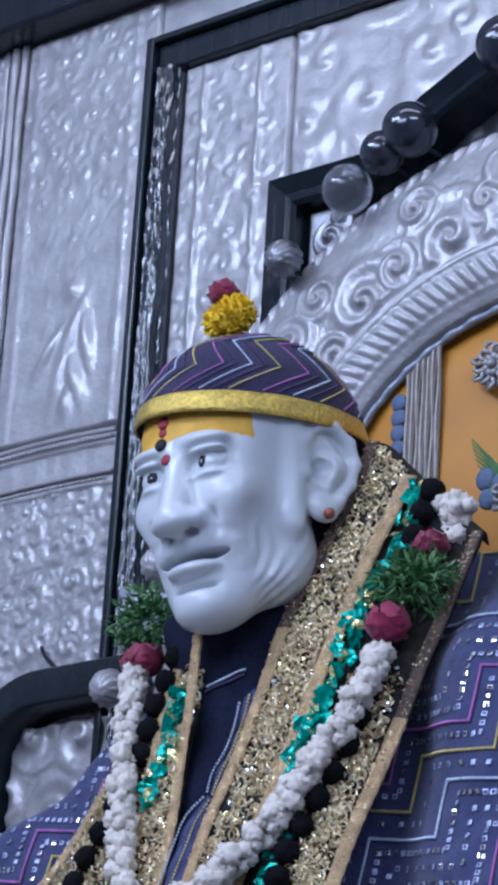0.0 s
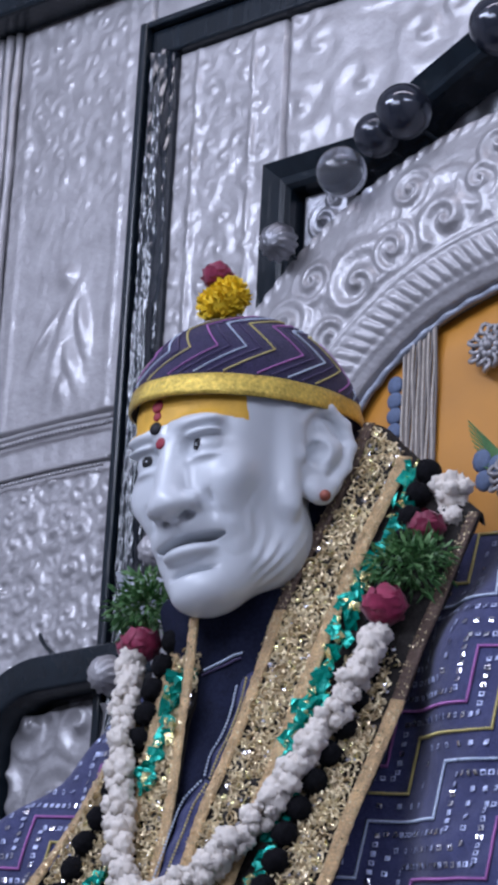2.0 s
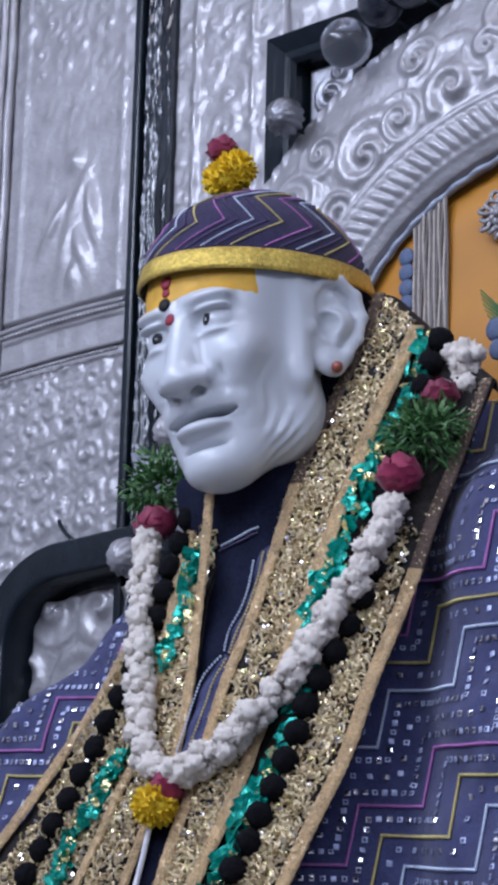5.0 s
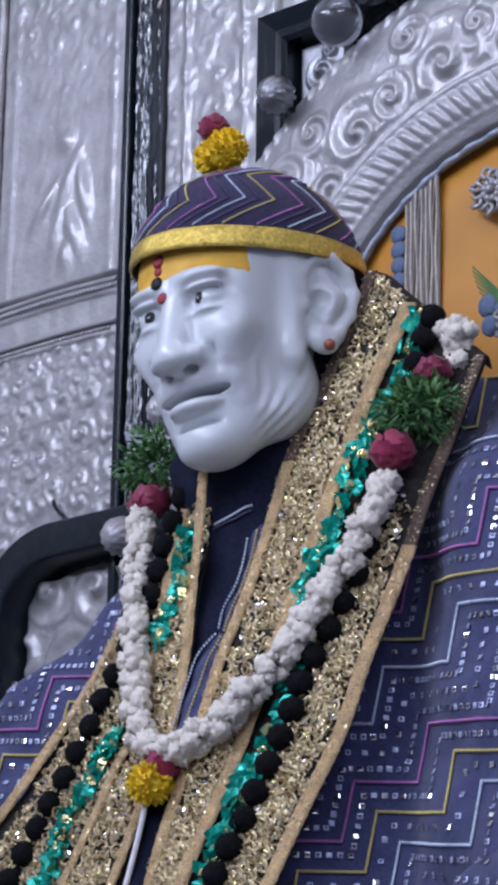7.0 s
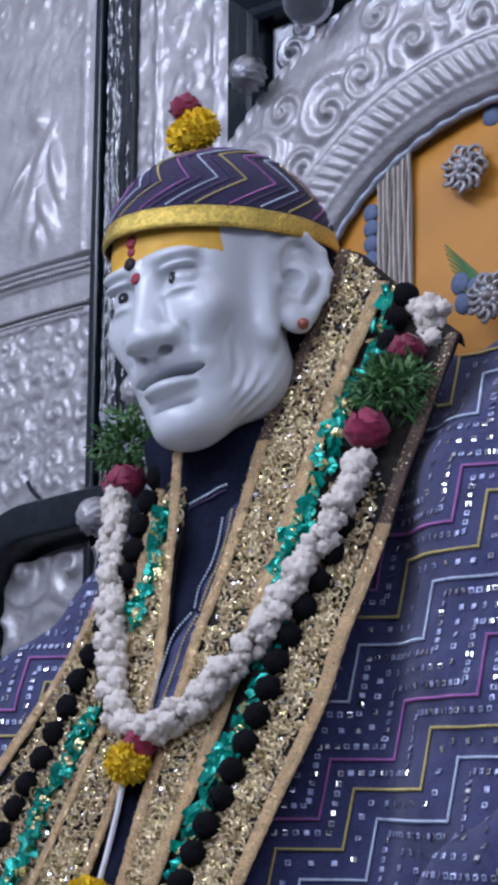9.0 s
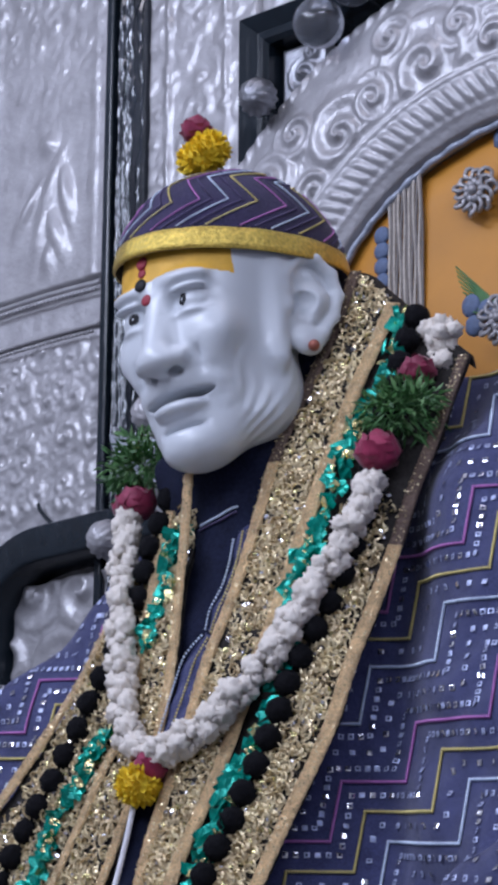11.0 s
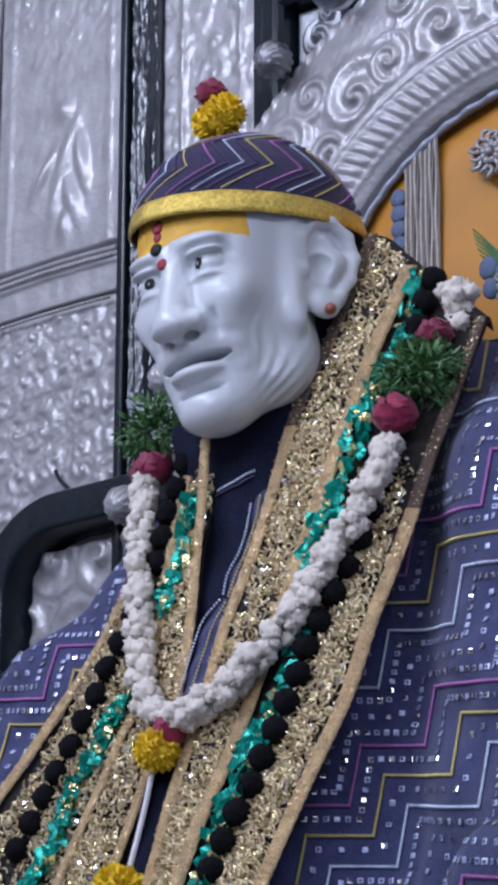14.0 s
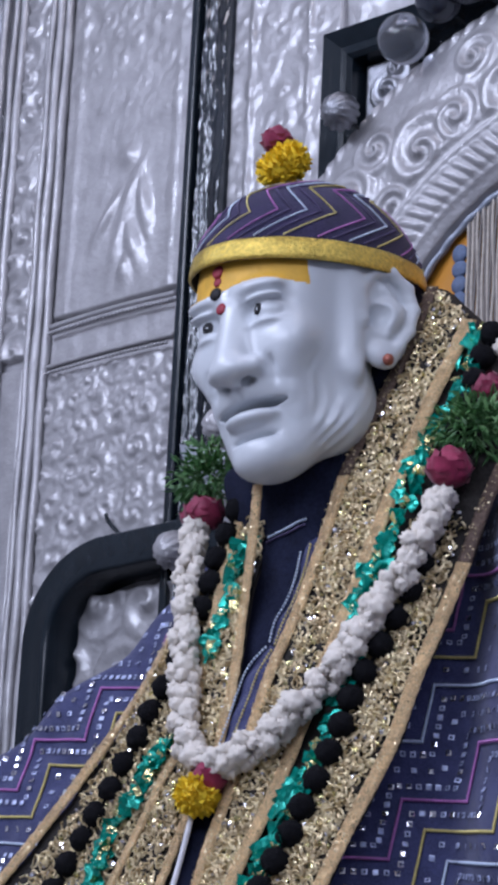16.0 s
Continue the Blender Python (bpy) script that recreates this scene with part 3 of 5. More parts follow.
def arch_mesh():
    na, nr = 760, 84
    A, R = np.meshgrid(np.linspace(-0.25, math.pi + 0.25, na), np.linspace(RI, RO, nr), indexing="ij")
    X, Z = AX - R * np.cos(A), AZ + R * np.sin(A)
    w = (R - RI) / (RO - RI)
    gad = np.exp(-((w - 0.19) / 0.075) ** 4) * (0.35 + 0.65 * np.abs(np.sin(A * 74 + w * 22)) ** 0.8)
    lip = np.exp(-((w - 0.30) / 0.016) ** 2) + 0.7 * np.exp(-((w - 0.09) / 0.014) ** 2)
    rope = np.exp(-((w - 0.965) / 0.030) ** 2) * (0.55 + 0.45 * np.sin(A * 150 - w * 60))
    mid = np.clip((w - 0.32) / 0.05, 0, 1) * np.clip((0.92 - w) / 0.05, 0, 1)
    H = 0.0046 * gad + 0.0022 * lip + 0.0050 * rope + mid * (0.0066 * emboss(X, Z, ARCS, 2.0) + 0.0012 * rumple(X, Z, 130, 41) + 0.0007 * rumple(X, Z, 420, 43))
    H += 0.020 * np.abs(np.sin(np.clip(w, 0, 1) * math.pi)) ** 0.6
    Yv = -0.115 - H
    Yv[:, 0] = Yv[:, -1] = -0.06
    verts = np.stack([X, Yv, Z], -1).reshape(-1, 3)
    i = np.arange(na * nr).reshape(na, nr)
    faces = np.stack([i[:-1, :-1], i[:-1, 1:], i[1:, 1:], i[1:, :-1]], -1).reshape(-1, 4)
    return verts, faces.tolist()


placed(raw("arch", *arch_mesh(), SILVER, None, "embossed silver arch with scrolls and a gadrooned edge"), throne)
rim = [(AX - (RI - 0.003) * math.cos(a), -0.110 - 0.001 * math.sin(a * 60), AZ + (RI - 0.003) * math.sin(a)) for a in np.linspace(-0.25, math.pi + 0.25, 220)]
piping = (raw("piping", *tube(rim, [0.0042 + 0.0004 * math.sin(k * 0.9) for k in range(220)], 8), BLUE_RIM, None, "blue-grey fabric piping"))


def cushion_mesh():
    nx, nz = 80, 130
    verts = []
    for i in range(nx + 1):
        u = -1 + 2 * i / nx
        x = AX + u * (RI + 0.010)
        top = AZ + math.sqrt(max(0, 1 - u * u)) * (RI + 0.010)
        for k in range(nz + 1):
            z = 1.62 + (top - 1.62) * k / nz
            edge = min(1, (1 - abs(u)) * 6, (top - z) * 18)
            verts.append((x, -0.088 - 0.016 * max(0, edge) ** 0.5 - 0.003 * math.sin(x * 21 + z * 13) - 0.002 * math.sin(x * 7 - z * 37), z))
    i = np.arange((nx + 1) * (nz + 1)).reshape(nx + 1, nz + 1)
    faces = np.stack([i[:-1, :-1], i[1:, :-1], i[1:, 1:], i[:-1, 1:]], -1).reshape(-1, 4)
    return verts, faces.tolist()


cushion = placed(raw("back_cushion", *cushion_mesh(), ORANGE, None, "taut orange satin back cushion"), throne)
placed(piping, cushion)
bar("back_board", -0.36, 0.62, -0.058, -0.028, 1.6, 2.62, SILVER_DARK, throne)

# cusped black frame of the niche, rising in steps over the arch
CUSP = [(-0.232, 1.7), (-0.232, 2.930), (-0.112, 2.930), (-0.025, 2.985), (0.065, 3.030), (0.13, 3.060)]


def cusp_bar(path, half, y0, y1):
    """A mitred flat bar along a plan line in x and z."""
    n = len(path)
    sides = []
    for i, (x, z) in enumerate(path):
        a = Vector(path[max(0, i - 1)])
        b = Vector(path[min(n - 1, i + 1)])
        p = Vector((x, z))
        d0 = (p - a).normalized() if i else (b - p).normalized()
        d1 = (b - p).normalized() if i < n - 1 else d0
        nrm = Vector((-(d0 + d1).y, (d0 + d1).x)).normalized()
        k = half / max(0.4, nrm.dot(Vector((-d0.y, d0.x))))
        sides.append((p + nrm * k, p - nrm * k))
    verts, faces = [], []
    for a, b in sides:
        m = (a + b) / 2
        verts += [(a.x, y1, a.y), (a.x, y0 + 0.006, a.y), (a.x * 0.8 + m.x * 0.2, y0, a.y * 0.8 + m.y * 0.2), (m.x, y0 + 0.012, m.y),
                  (b.x * 0.8 + m.x * 0.2, y0, b.y * 0.8 + m.y * 0.2), (b.x, y0 + 0.006, b.y), (b.x, y1, b.y)]
    for i in range(n - 1):
        for k in range(6):
            faces.append((i * 7 + k, (i + 1) * 7 + k, (i + 1) * 7 + k + 1, i * 7 + k + 1))
    return verts, faces


mirror = [(2 * AX - x, z) for x, z in CUSP[::-1]]
placed(raw("cusped_frame", *cusp_bar(CUSP + mirror[1:], 0.022, -0.110, -0.010), BLACK, None, "black lacquered stepped frame", False), throne)


def spandrel():
    """Silver infill between the stepped frame and the arch, its shade put into the colour."""
    verts, faces = [], []
    path = [(x, z) for x, z in CUSP[1:]] + mirror[1:-1]
    xs = [p[0] for p in path]
    zs = [p[1] for p in path]
    n = 120
    for i in range(n + 1):
        x = -0.222 + (0.704) * i / n
        top = float(np.interp(x, xs, zs))
        for k in range(41):
            z = 2.60 + (top - 2.60) * k / 40
            h = 0.004 * math.sin(x * 150 + 2 * math.sin(z * 90)) * math.sin(z * 120)
            verts.append((x, -0.050 - h, z))
    m = 41
    for i in range(n):
        for k in range(m - 1):
            faces.append((i * m + k, (i + 1) * m + k, (i + 1) * m + k + 1, i * m + k + 1))
    return verts, faces


infill = placed(raw("spandrel", *spandrel(), SILVER_DARK, None, "dim silver infill behind the arch"), throne)
GLYPH = [(-0.172, 2.865, 0.024, 1, 0.0), (-0.168, 2.825, 0.018, -1, 1.0), (-0.158, 2.890, 0.014, 1, 2.0)]
placed(sheet("corner_panel", -0.205, -0.140, 2.790, 2.905, -0.085, 0.002, lambda X, Z: 0.009 * emboss(X, Z, GLYPH, 1.4), SILVER_DARK), infill)

# arm wing: black bent frame round a silver infill
def wing_path(left, top, r):
    pts = [(left, 1.72), (left, 2.0), (left, top - r)]
    for k in range(1, 17):
        a = math.pi / 2 * k / 16
        pts.append((left + r - r * math.cos(a), top - r + r * math.sin(a)))
    return pts + [(-0.50, top + 0.001), (-0.40, top)]


wing = placed(raw("wing_frame", *cusp_bar(wing_path(-0.7005, 2.386, 0.100), 0.0225, -0.062, 0.006), BLACK, None, "black lacquered bent frame"), throne)
WING = swirls(-0.67, -0.4, 1.9, 2.35, 0.075, 51)
placed(sheet("wing_panel", -0.672, -0.36, 1.75, 2.352, -0.016, 0.003, lambda X, Z: 0.009 * emboss(X, Z, WING, 1.4) + 0.003 * rumple(X, Z, 90, 52) + 0.0007 * rumple(X, Z, 380, 53), SILVER), wing)
bar("seat_block", -0.75, 0.95, -0.62, -0.03, 1.2, 1.62, SILVER_DARK, throne, 0.01)
slab("platform", -1.1, 1.3, -0.95, 0.010, 0, 1.2, STONE, "stone platform under the throne", "platform", 0.02)

# hook of dark wire leaning over the wing
hook = [(-0.646 + 0.036 * t ** 1.2, -0.006 - 0.012 * t, 2.456 - 0.034 * t ** 0.9) for t in np.linspace(0, 1, 9)]
tagged(raw("wire_hook", *tube(hook, 0.0029, 6), BLACK), "bent dark wire hook against the silver wall", "hook")


# crystal and silver balls along the arch
def ball(x, y, z, r, material, label, ribs=0):
    bm = bmesh.new()
    bmesh.ops.create_uvsphere(bm, u_segments=48, v_segments=24, radius=r)
    if ribs:
        for v in bm.verts:
            a = math.atan2(v.co.z, v.co.x)
            k = 1 + 0.08 * math.sin(a * ribs + v.co.y / r * 5)
            v.co *= k
    bmesh.ops.rotate(bm, cent=(0, 0, 0), matrix=Euler((0.5, 0.3, 0.2)).to_matrix(), verts=bm.verts)
    ob = part("bauble", bm, material)
    ob.location = (x, y, z)
    stem = [(x + r * 0.3, y + r * 0.6, z - r * 0.5), (x + 0.012, -0.055, z - 0.016)]
    s = raw("stem", *tube(stem, r * 0.10, 8), BLACK)
    bpy.context.view_layer.update()
    placed(s, ob)
    return tagged(ob, label, "bauble", "baubles along the arch")


ball(-0.189, -0.15, 2.815, 0.0215, SILVER_DARK, "ribbed silver ball on the edge of the arch", 12)
ball(-0.103, -0.15, 2.881, 0.029, GLASS, "clear glass ball on the edge of the arch")
ball(-0.020, -0.15, 2.934, 0.032, SMOKE, "smoky glass ball on the edge of the arch")
ball(-0.060, -0.145, 2.918, 0.026, SMOKE, "smoky glass ball on the edge of the arch")
ball(0.105, -0.15, 3.004, 0.034, SMOKE, "smoky glass ball under the black frame")
ball(-0.350, -0.14, 2.475, 0.021, SILVER, "ribbed silver ball on the edge of the arch", 10)
ball(-0.403, -0.15, 2.335, 0.0215, SILVER, "ribbed silver ball beside the arm of the throne", 12)
ball(-0.372, -0.13, 2.395, 0.017, SILVER, "small silver ball beside the arm of the throne", 9)

# hanging pleated ribbon on the cushion
ribbon = thing("pleated_ribbon", "pleated silver-grey striped ribbon hanging over the orange cushion", "ribbon", (-0.03, -0.09, 2.55))
for k in range(14):
    x = -0.0385 + k * 0.0033
    top = AZ + math.sqrt((RI - 0.006) ** 2 - (x - AX) ** 2) + 0.006
    pts = [(x + 0.0006 * math.sin(z * 60 + k), -0.110 - 0.0012 * math.sin(z * 45 + k * 2), z) for z in np.linspace(2.30, top, 26)]
    placed(raw("pleat", *tube(pts, 0.0018, 6), GREY_CLOTH if k % 2 else PALE_CLOTH), ribbon)
felt = thing("felt_trim", "row of slate-blue felt discs beside the ribbon", "trim", (-0.056, -0.095, 2.6))
for z in (2.625, 2.607, 2.589, 2.571, 2.553):
    bm = ball_mesh(0.0105, 0.1, int(z * 100), 2, (1, 0.35, 1))
    bmesh.ops.translate(bm, verts=bm.verts, vec=(-0.0500, -0.108, z))
    placed(part("disc", bm, BLUE_FELT), felt)


def medallion(cx, cy, cz, r, seed):
    """A flower of looped silver wire with a hub."""
    rnd = random.Random(seed)
    ob = thing("silver_medallion", "round silver wire flower pinned on the orange cushion", "ornament", (cx, cy, cz))
    for k in range(14):
        a = 2 * math.pi * k / 14
        rr = r * (0.62 if k % 2 else 0.78)
        loop = []
        for t in np.linspace(0, 2 * math.pi, 13)[:-1]:
            lx, lz = rr + r * 0.24 * math.cos(t), r * 0.2 * math.sin(t)
            loop.append((cx + lx * math.cos(a) - lz * math.sin(a), cy - 0.006 - 0.004 * rnd.random() - 0.004 * math.sin(t), cz + lx * math.sin(a) + lz * math.cos(a)))
        placed(raw("loop", *tube(loop, 0.0026, 5, True), SILVER), ob)
    for k in range(9):
        a = 2 * math.pi * k / 9
        bm = ball_mesh(r * 0.17, 0.2, k, 2)
        bmesh.ops.translate(bm, verts=bm.verts, vec=(cx + r * 0.34 * math.cos(a), cy - 0.010, cz + r * 0.34 * math.sin(a)))
        placed(part("petal", bm, SILVER), ob)
    bm = ball_mesh(r * 0.2, 0.15, 3, 2)
    bmesh.ops.translate(bm, verts=bm.verts, vec=(cx, cy - 0.014, cz))
    placed(part("hub", bm, SILVER), ob)
    return ob


medallion(0.0775, -0.108, 2.640, 0.027, 1)
medallion(0.138, -0.160, 2.466, 0.026, 2)
spray = thing("felt_spray", "spray of slate-blue felt petals and dark green quills", "spray", (0.10, -0.14, 2.48))
for x, z, r in ((0.0917, 2.497, 0.012), (0.1100, 2.488, 0.011), (0.0944, 2.474, 0.011), (0.104, 2.700, 0.013), (0.112, 2.470, 0.009)):
    y = -0.150 if z < 2.6 else -0.100
    bm = ball_mesh(r, 0.12, int(x * 1000), 2, (1, 0.35, 1.1))
    bmesh.ops.translate(bm, verts=bm.verts, vec=(x, y, z))
    placed(part("petal", bm, BLUE_FELT), spray)
for k in range(9):
    a = 1.6 + k * 0.11
    pts = [(0.125 - 0.050 * t * math.sin(a), -0.148 - 0.004 * t, 2.488 + 0.060 * t * abs(math.cos(a - 1.2)) - 0.01 * k * 0.2) for t in np.linspace(0, 1, 6)]
    placed(raw("quill", *tube(pts, [0.0022 * (1 - 0.6 * t) for t in np.linspace(0, 1, 6)], 5), LEAF), spray)

# ---- the statue ----
hv, hf = nets(head_field, (-0.126, -0.135, -0.205), (0.126, 0.14, 0.17), 0.0015)


def paste_mask(c):
    l, f, u = c
    edge = 0.0335 + 0.003 * np.sin(l * 45 + 0.5) - 0.10 * np.clip(np.abs(l) - 0.040, 0, 1) 
    return (u > edge) & (u < 0.095) & (f > 0.02) & (l < 0.066)


centre = hv[hf].mean(1)
me = bpy.data.meshes.new("statue")
me.from_pydata([tuple(head_place(*v)) for v in hv], [], hf.tolist())
statue = mesh_ob("statue", me, [MARBLE, PASTE, DARK])
mark = paste_mask(centre.T)
dl = np.minimum(np.hypot(centre[:, 0] - 0.0285, centre[:, 2] - 0.0075), np.hypot(centre[:, 0] + 0.0300, centre[:, 2] - 0.0065))
pupil = (dl < 0.0058) & (dl > 0.0012) & (centre[:, 1] > 0.07)
me.polygons.foreach_set("material_index", np.where(pupil, 2, np.where(mark, 1, 0)).astype(np.int32))
tagged(statue, "polished white marble statue head with yellow sandal paste across the forehead", "statue")

rv, rf = nets(robe_field, (-0.56, -0.66, 1.58), (0.60, -0.03, 2.42), 0.008)
robe = raw("robe", rv, rf.tolist(), ROBE)
tagged(robe, "navy and purple robe with beaded zigzag embroidery draped on the statue", "robe")
from mathutils.bvhtree import BVHTree
ROBE_TREE = BVHTree.FromPolygons([Vector(v) for v in rv], rf.tolist())


def drape(x, z, off=0.0):
    return Vector((x, float(chest(x, z)) - off, z))


# red and black marks and the ear stud
def dot(l, u, r, material, label):
    best = min((Vector(v) for v in hv[(hv[:, 1] > 0.05)]), key=lambda v: (v.x - l) ** 2 + (v.z - u) ** 2)
    bm = ball_mesh(r, 0.12, int(u * 1000), 2, (1, 0.35, 1.05))
    ob = part("forehead_mark", bm, material)
    ob.location = head_place(best.x, best.y + 0.0004, best.z)
    ob.rotation_euler = (-0.15, 0, YAW)
    tagged(ob, label, "mark", "painted marks on the forehead")


dot(-0.0065, 0.0165, 0.0062, RED, "round vermilion mark between the brows")
dot(-0.012, 0.0330, 0.0068, DARK, "round black mark on the forehead")
dot(-0.013, 0.047, 0.0050, RED, "smeared vermilion mark on yellow paste")
dot(-0.013, 0.0565, 0.0070, RED, "smeared vermilion mark on yellow paste")
bm = ball_mesh(0.0058, 0.1, 3, 2)
stud = part("ear_stud", bm, mat("copper_stud", (0.32, 0.10, 0.07), 0.4, 0.3))
stud.location = head_place(0.098, -0.018, -0.036)
tagged(stud, "small copper-red stud on the ear lobe", "earring")

# ---- cap ----
CAP_C, CAP_R = (0.0, -0.040, 0.055), (0.1015, 0.1330, 0.122)
capthing = thing("cap", "purple cloth cap with beaded zigzags and a gold brocade band", "cap", head_place(0, 0, 0.06))


def cap_point(a, h, grow=0.0):
    """A place on the cap: a round the head from the front, h from the band (0) to the crown (1)."""
    s, c = math.sin(a), math.cos(a)
    l0, f0 = s * CAP_R[0], CAP_C[1] + c * CAP_R[1]
    base = 0.0648 - 0.0728 * f0 - 0.1526 * l0 + 0.156 * f0 * f0
    phi0 = math.asin(max(-0.9, min(0.9, (base - CAP_C[2]) / CAP_R[2])))
    phi = phi0 + (math.pi / 2 - phi0) * h
    k = math.cos(phi)
    g = 1 + grow
    slip = 0.016 * max(0.0, math.sin(phi)) ** 2
    return head_place(s * CAP_R[0] * k * g, CAP_C[1] - slip + c * CAP_R[1] * k * g, CAP_C[2] + CAP_R[2] * math.sin(phi) * g)


na, nh = 96, 30
verts = [cap_point(2 * math.pi * i / na, k / nh, 0.006 * math.sin(i * 0.4 + k * 0.35) * math.sin(k * 0.3)) for i in range(na) for k in range(nh + 1)]
faces = [(i * (nh + 1) + k, ((i + 1) % na) * (nh + 1) + k, ((i + 1) % na) * (nh + 1) + k + 1, i * (nh + 1) + k + 1) for i in range(na) for k in range(nh)]
crown = placed(raw("crown", verts, faces, CAP), capthing)
verts = []
for i in range(na):
    a = 2 * math.pi * i / na
    for h, g in ((0.002, -0.010), (0.004, 0.012), (0.03, 0.015), (0.08, 0.014), (0.112, 0.012), (0.118, 0.0)):
        verts.append(cap_point(a, h, g + 0.003 * math.sin(i * 0.9)))
faces = [(i * 6 + k, ((i + 1) % na) * 6 + k, ((i + 1) % na) * 6 + k + 1, i * 6 + k + 1) for i in range(na) for k in range(5)]
placed(raw("band", verts, faces, GOLD_BRIGHT, None, "gold brocade band"), capthing)

BEAD = [(1, 0, 0), (-1, 0, 0), (0, 1, 0), (0, -1, 0), (0, 0, 1), (0, 0, -1)]
BEAD_F = [(0, 2, 4), (2, 1, 4), (1, 3, 4), (3, 0, 4), (2, 0, 5), (1, 2, 5), (3, 1, 5), (0, 3, 5)]


def beads_along(heap, pts, space, r):
    """Small faceted beads at even steps along a line of places."""
    left = 0.0
    for a, b in zip(pts[:-1], pts[1:]):
        if a is None or b is None:
            continue
        d = (b - a).length
        t = left
        while t < d:
            p = a.lerp(b, t / d)
            heap.add([(p.x + r * q[0], p.y + r * q[1], p.z + r * q[2]) for q in BEAD], BEAD_F)
            t += space
        left = t - d


def cap_zig(heap, a0):
    """A stepped line climbing from the band to the crown."""
    a, h, corner = a0, 0.10, [(a0, 0.10)]
    while h < 0.9:
        k = 1 / max(0.3, math.cos(h * 1.35))
        a, h = a + 0.52 * k, h + 0.19
        corner.append((a, h))
        a, h = a - 0.24 * k, h + 0.22
        corner.append((a, h))
    pts = []
    for (a1, h1), (a2, h2) in zip(corner[:-1], corner[1:]):
        for t in np.linspace(0, 1, 8)[:-1]:
            h = h1 + (h2 - h1) * t
            pts.append(cap_point(a1 + (a2 - a1) * t, h, 0.010) if 0.125 < h < 0.93 else None)
    beads_along(heap, pts, 0.0026, 0.0014)


for mtl, first in ((THREAD_WHITE, 0.0), (THREAD_YELLOW, 0.26), (THREAD_PINK, 0.54), (DIM_THREAD, 0.13), (DIM_THREAD, 0.66)):
    heap = Heap()
    for k in range(8):
        cap_zig(heap, -2.95 + first + k * 0.80)
    placed(heap.done("embroidery", mtl), crown)["kind"] = "stuff"


# ---- flowers ----
def petal_ball(c, r, petals, size, seed, squash=1.0, wrap=0.75):
    """A flower head: rounded petals lapping round a core."""
    rnd = random.Random(seed)
    heap = Heap()
    bm = ball_mesh(r * 0.80, 0.12, seed, 2, (1, 1, squash))
    heap.add([v.co + Vector(c) for v in bm.verts], [[v.index for v in f.verts] for f in bm.faces])
    bm.free()
    for k in range(petals):
        z = 1 - 2 * (k + 0.5) / petals
        a = k * 2.39996 + rnd.uniform(-0.25, 0.25)
        q = math.sqrt(1 - z * z)
        n = Vector((q * math.cos(a), q * math.sin(a), z)).normalized()
        up = Vector((0.2, -0.5, 1)).normalized()
        b = (up - n * up.dot(n)).normalized()
        t = n.cross(b)
        lift = r * rnd.uniform(0.80, 1.10)
        vs = []
        for i in range(5):
            for j in range(5):
                u, w = (i - 2) / 2, (j - 2) / 2
                shape = (1 - 0.35 * w * w) if w > 0 else (1 - 0.25 * w * w)
                flat = t * (u * size * shape) + b * (w * size)
                out = lift - wrap * (u * u + 0.6 * w * w) * size * size / r + (0.40 * size * w * w if w > 0.4 else 0) + rnd.uniform(-0.02, 0.02) * r
                p = n * out + flat
                vs.append(Vector(c) + Vector((p.x, p.y, p.z * squash)))
        heap.add(vs, [(i * 5 + j, i * 5 + j + 1, (i + 1) * 5 + j + 1, (i + 1) * 5 + j) for i in range(4) for j in range(4)])
    return heap


def rose(name, c, r, seed, parent, squash=0.85):
    return placed(petal_ball(c, r, 26, r * 0.52, seed, squash).done(name, ROSE), parent)


def marigold(name, c, r, seed, parent):
    """A frilled head of many short tongues."""
    rnd = random.Random(seed)
    heap = Heap()
    bm = ball_mesh(r * 0.82, 0.15, seed, 2, (1, 1, 0.88))
    heap.add([v.co + Vector(c) for v in bm.verts], [[v.index for v in f.verts] for f in bm.faces])
    bm.free()
    for k in range(420):
        z = 1 - 2 * (k + 0.5) / 420
        a = k * 2.39996
        q = math.sqrt(1 - z * z)
        n = (Vector((q * math.cos(a), q * math.sin(a), z)) + Vector((rnd.gauss(0, 0.2), rnd.gauss(0, 0.2), rnd.gauss(0, 0.2)))).normalized()
        t = n.cross(Vector((rnd.gauss(0, 1), rnd.gauss(0, 1), rnd.gauss(0, 1)))).normalized()
        o = Vector(c) + Vector((n.x, n.y, n.z * 0.88)) * r * 0.72
        w, ln = r * rnd.uniform(0.07, 0.12), r * rnd.uniform(0.24, 0.40)
        bend = n.cross(t) * rnd.uniform(-0.12, 0.12) * r
        heap.add([o - t * w * 0.7, o + t * w * 0.7, o + n * ln * 0.7 + t * w + bend * 0.5, o + n * ln * 0.7 - t * w + bend * 0.5, o + n * ln + bend],
                 [(0, 1, 2, 3), (3, 2, 4)])
    return placed(heap.done(name, MARIGOLD), parent)


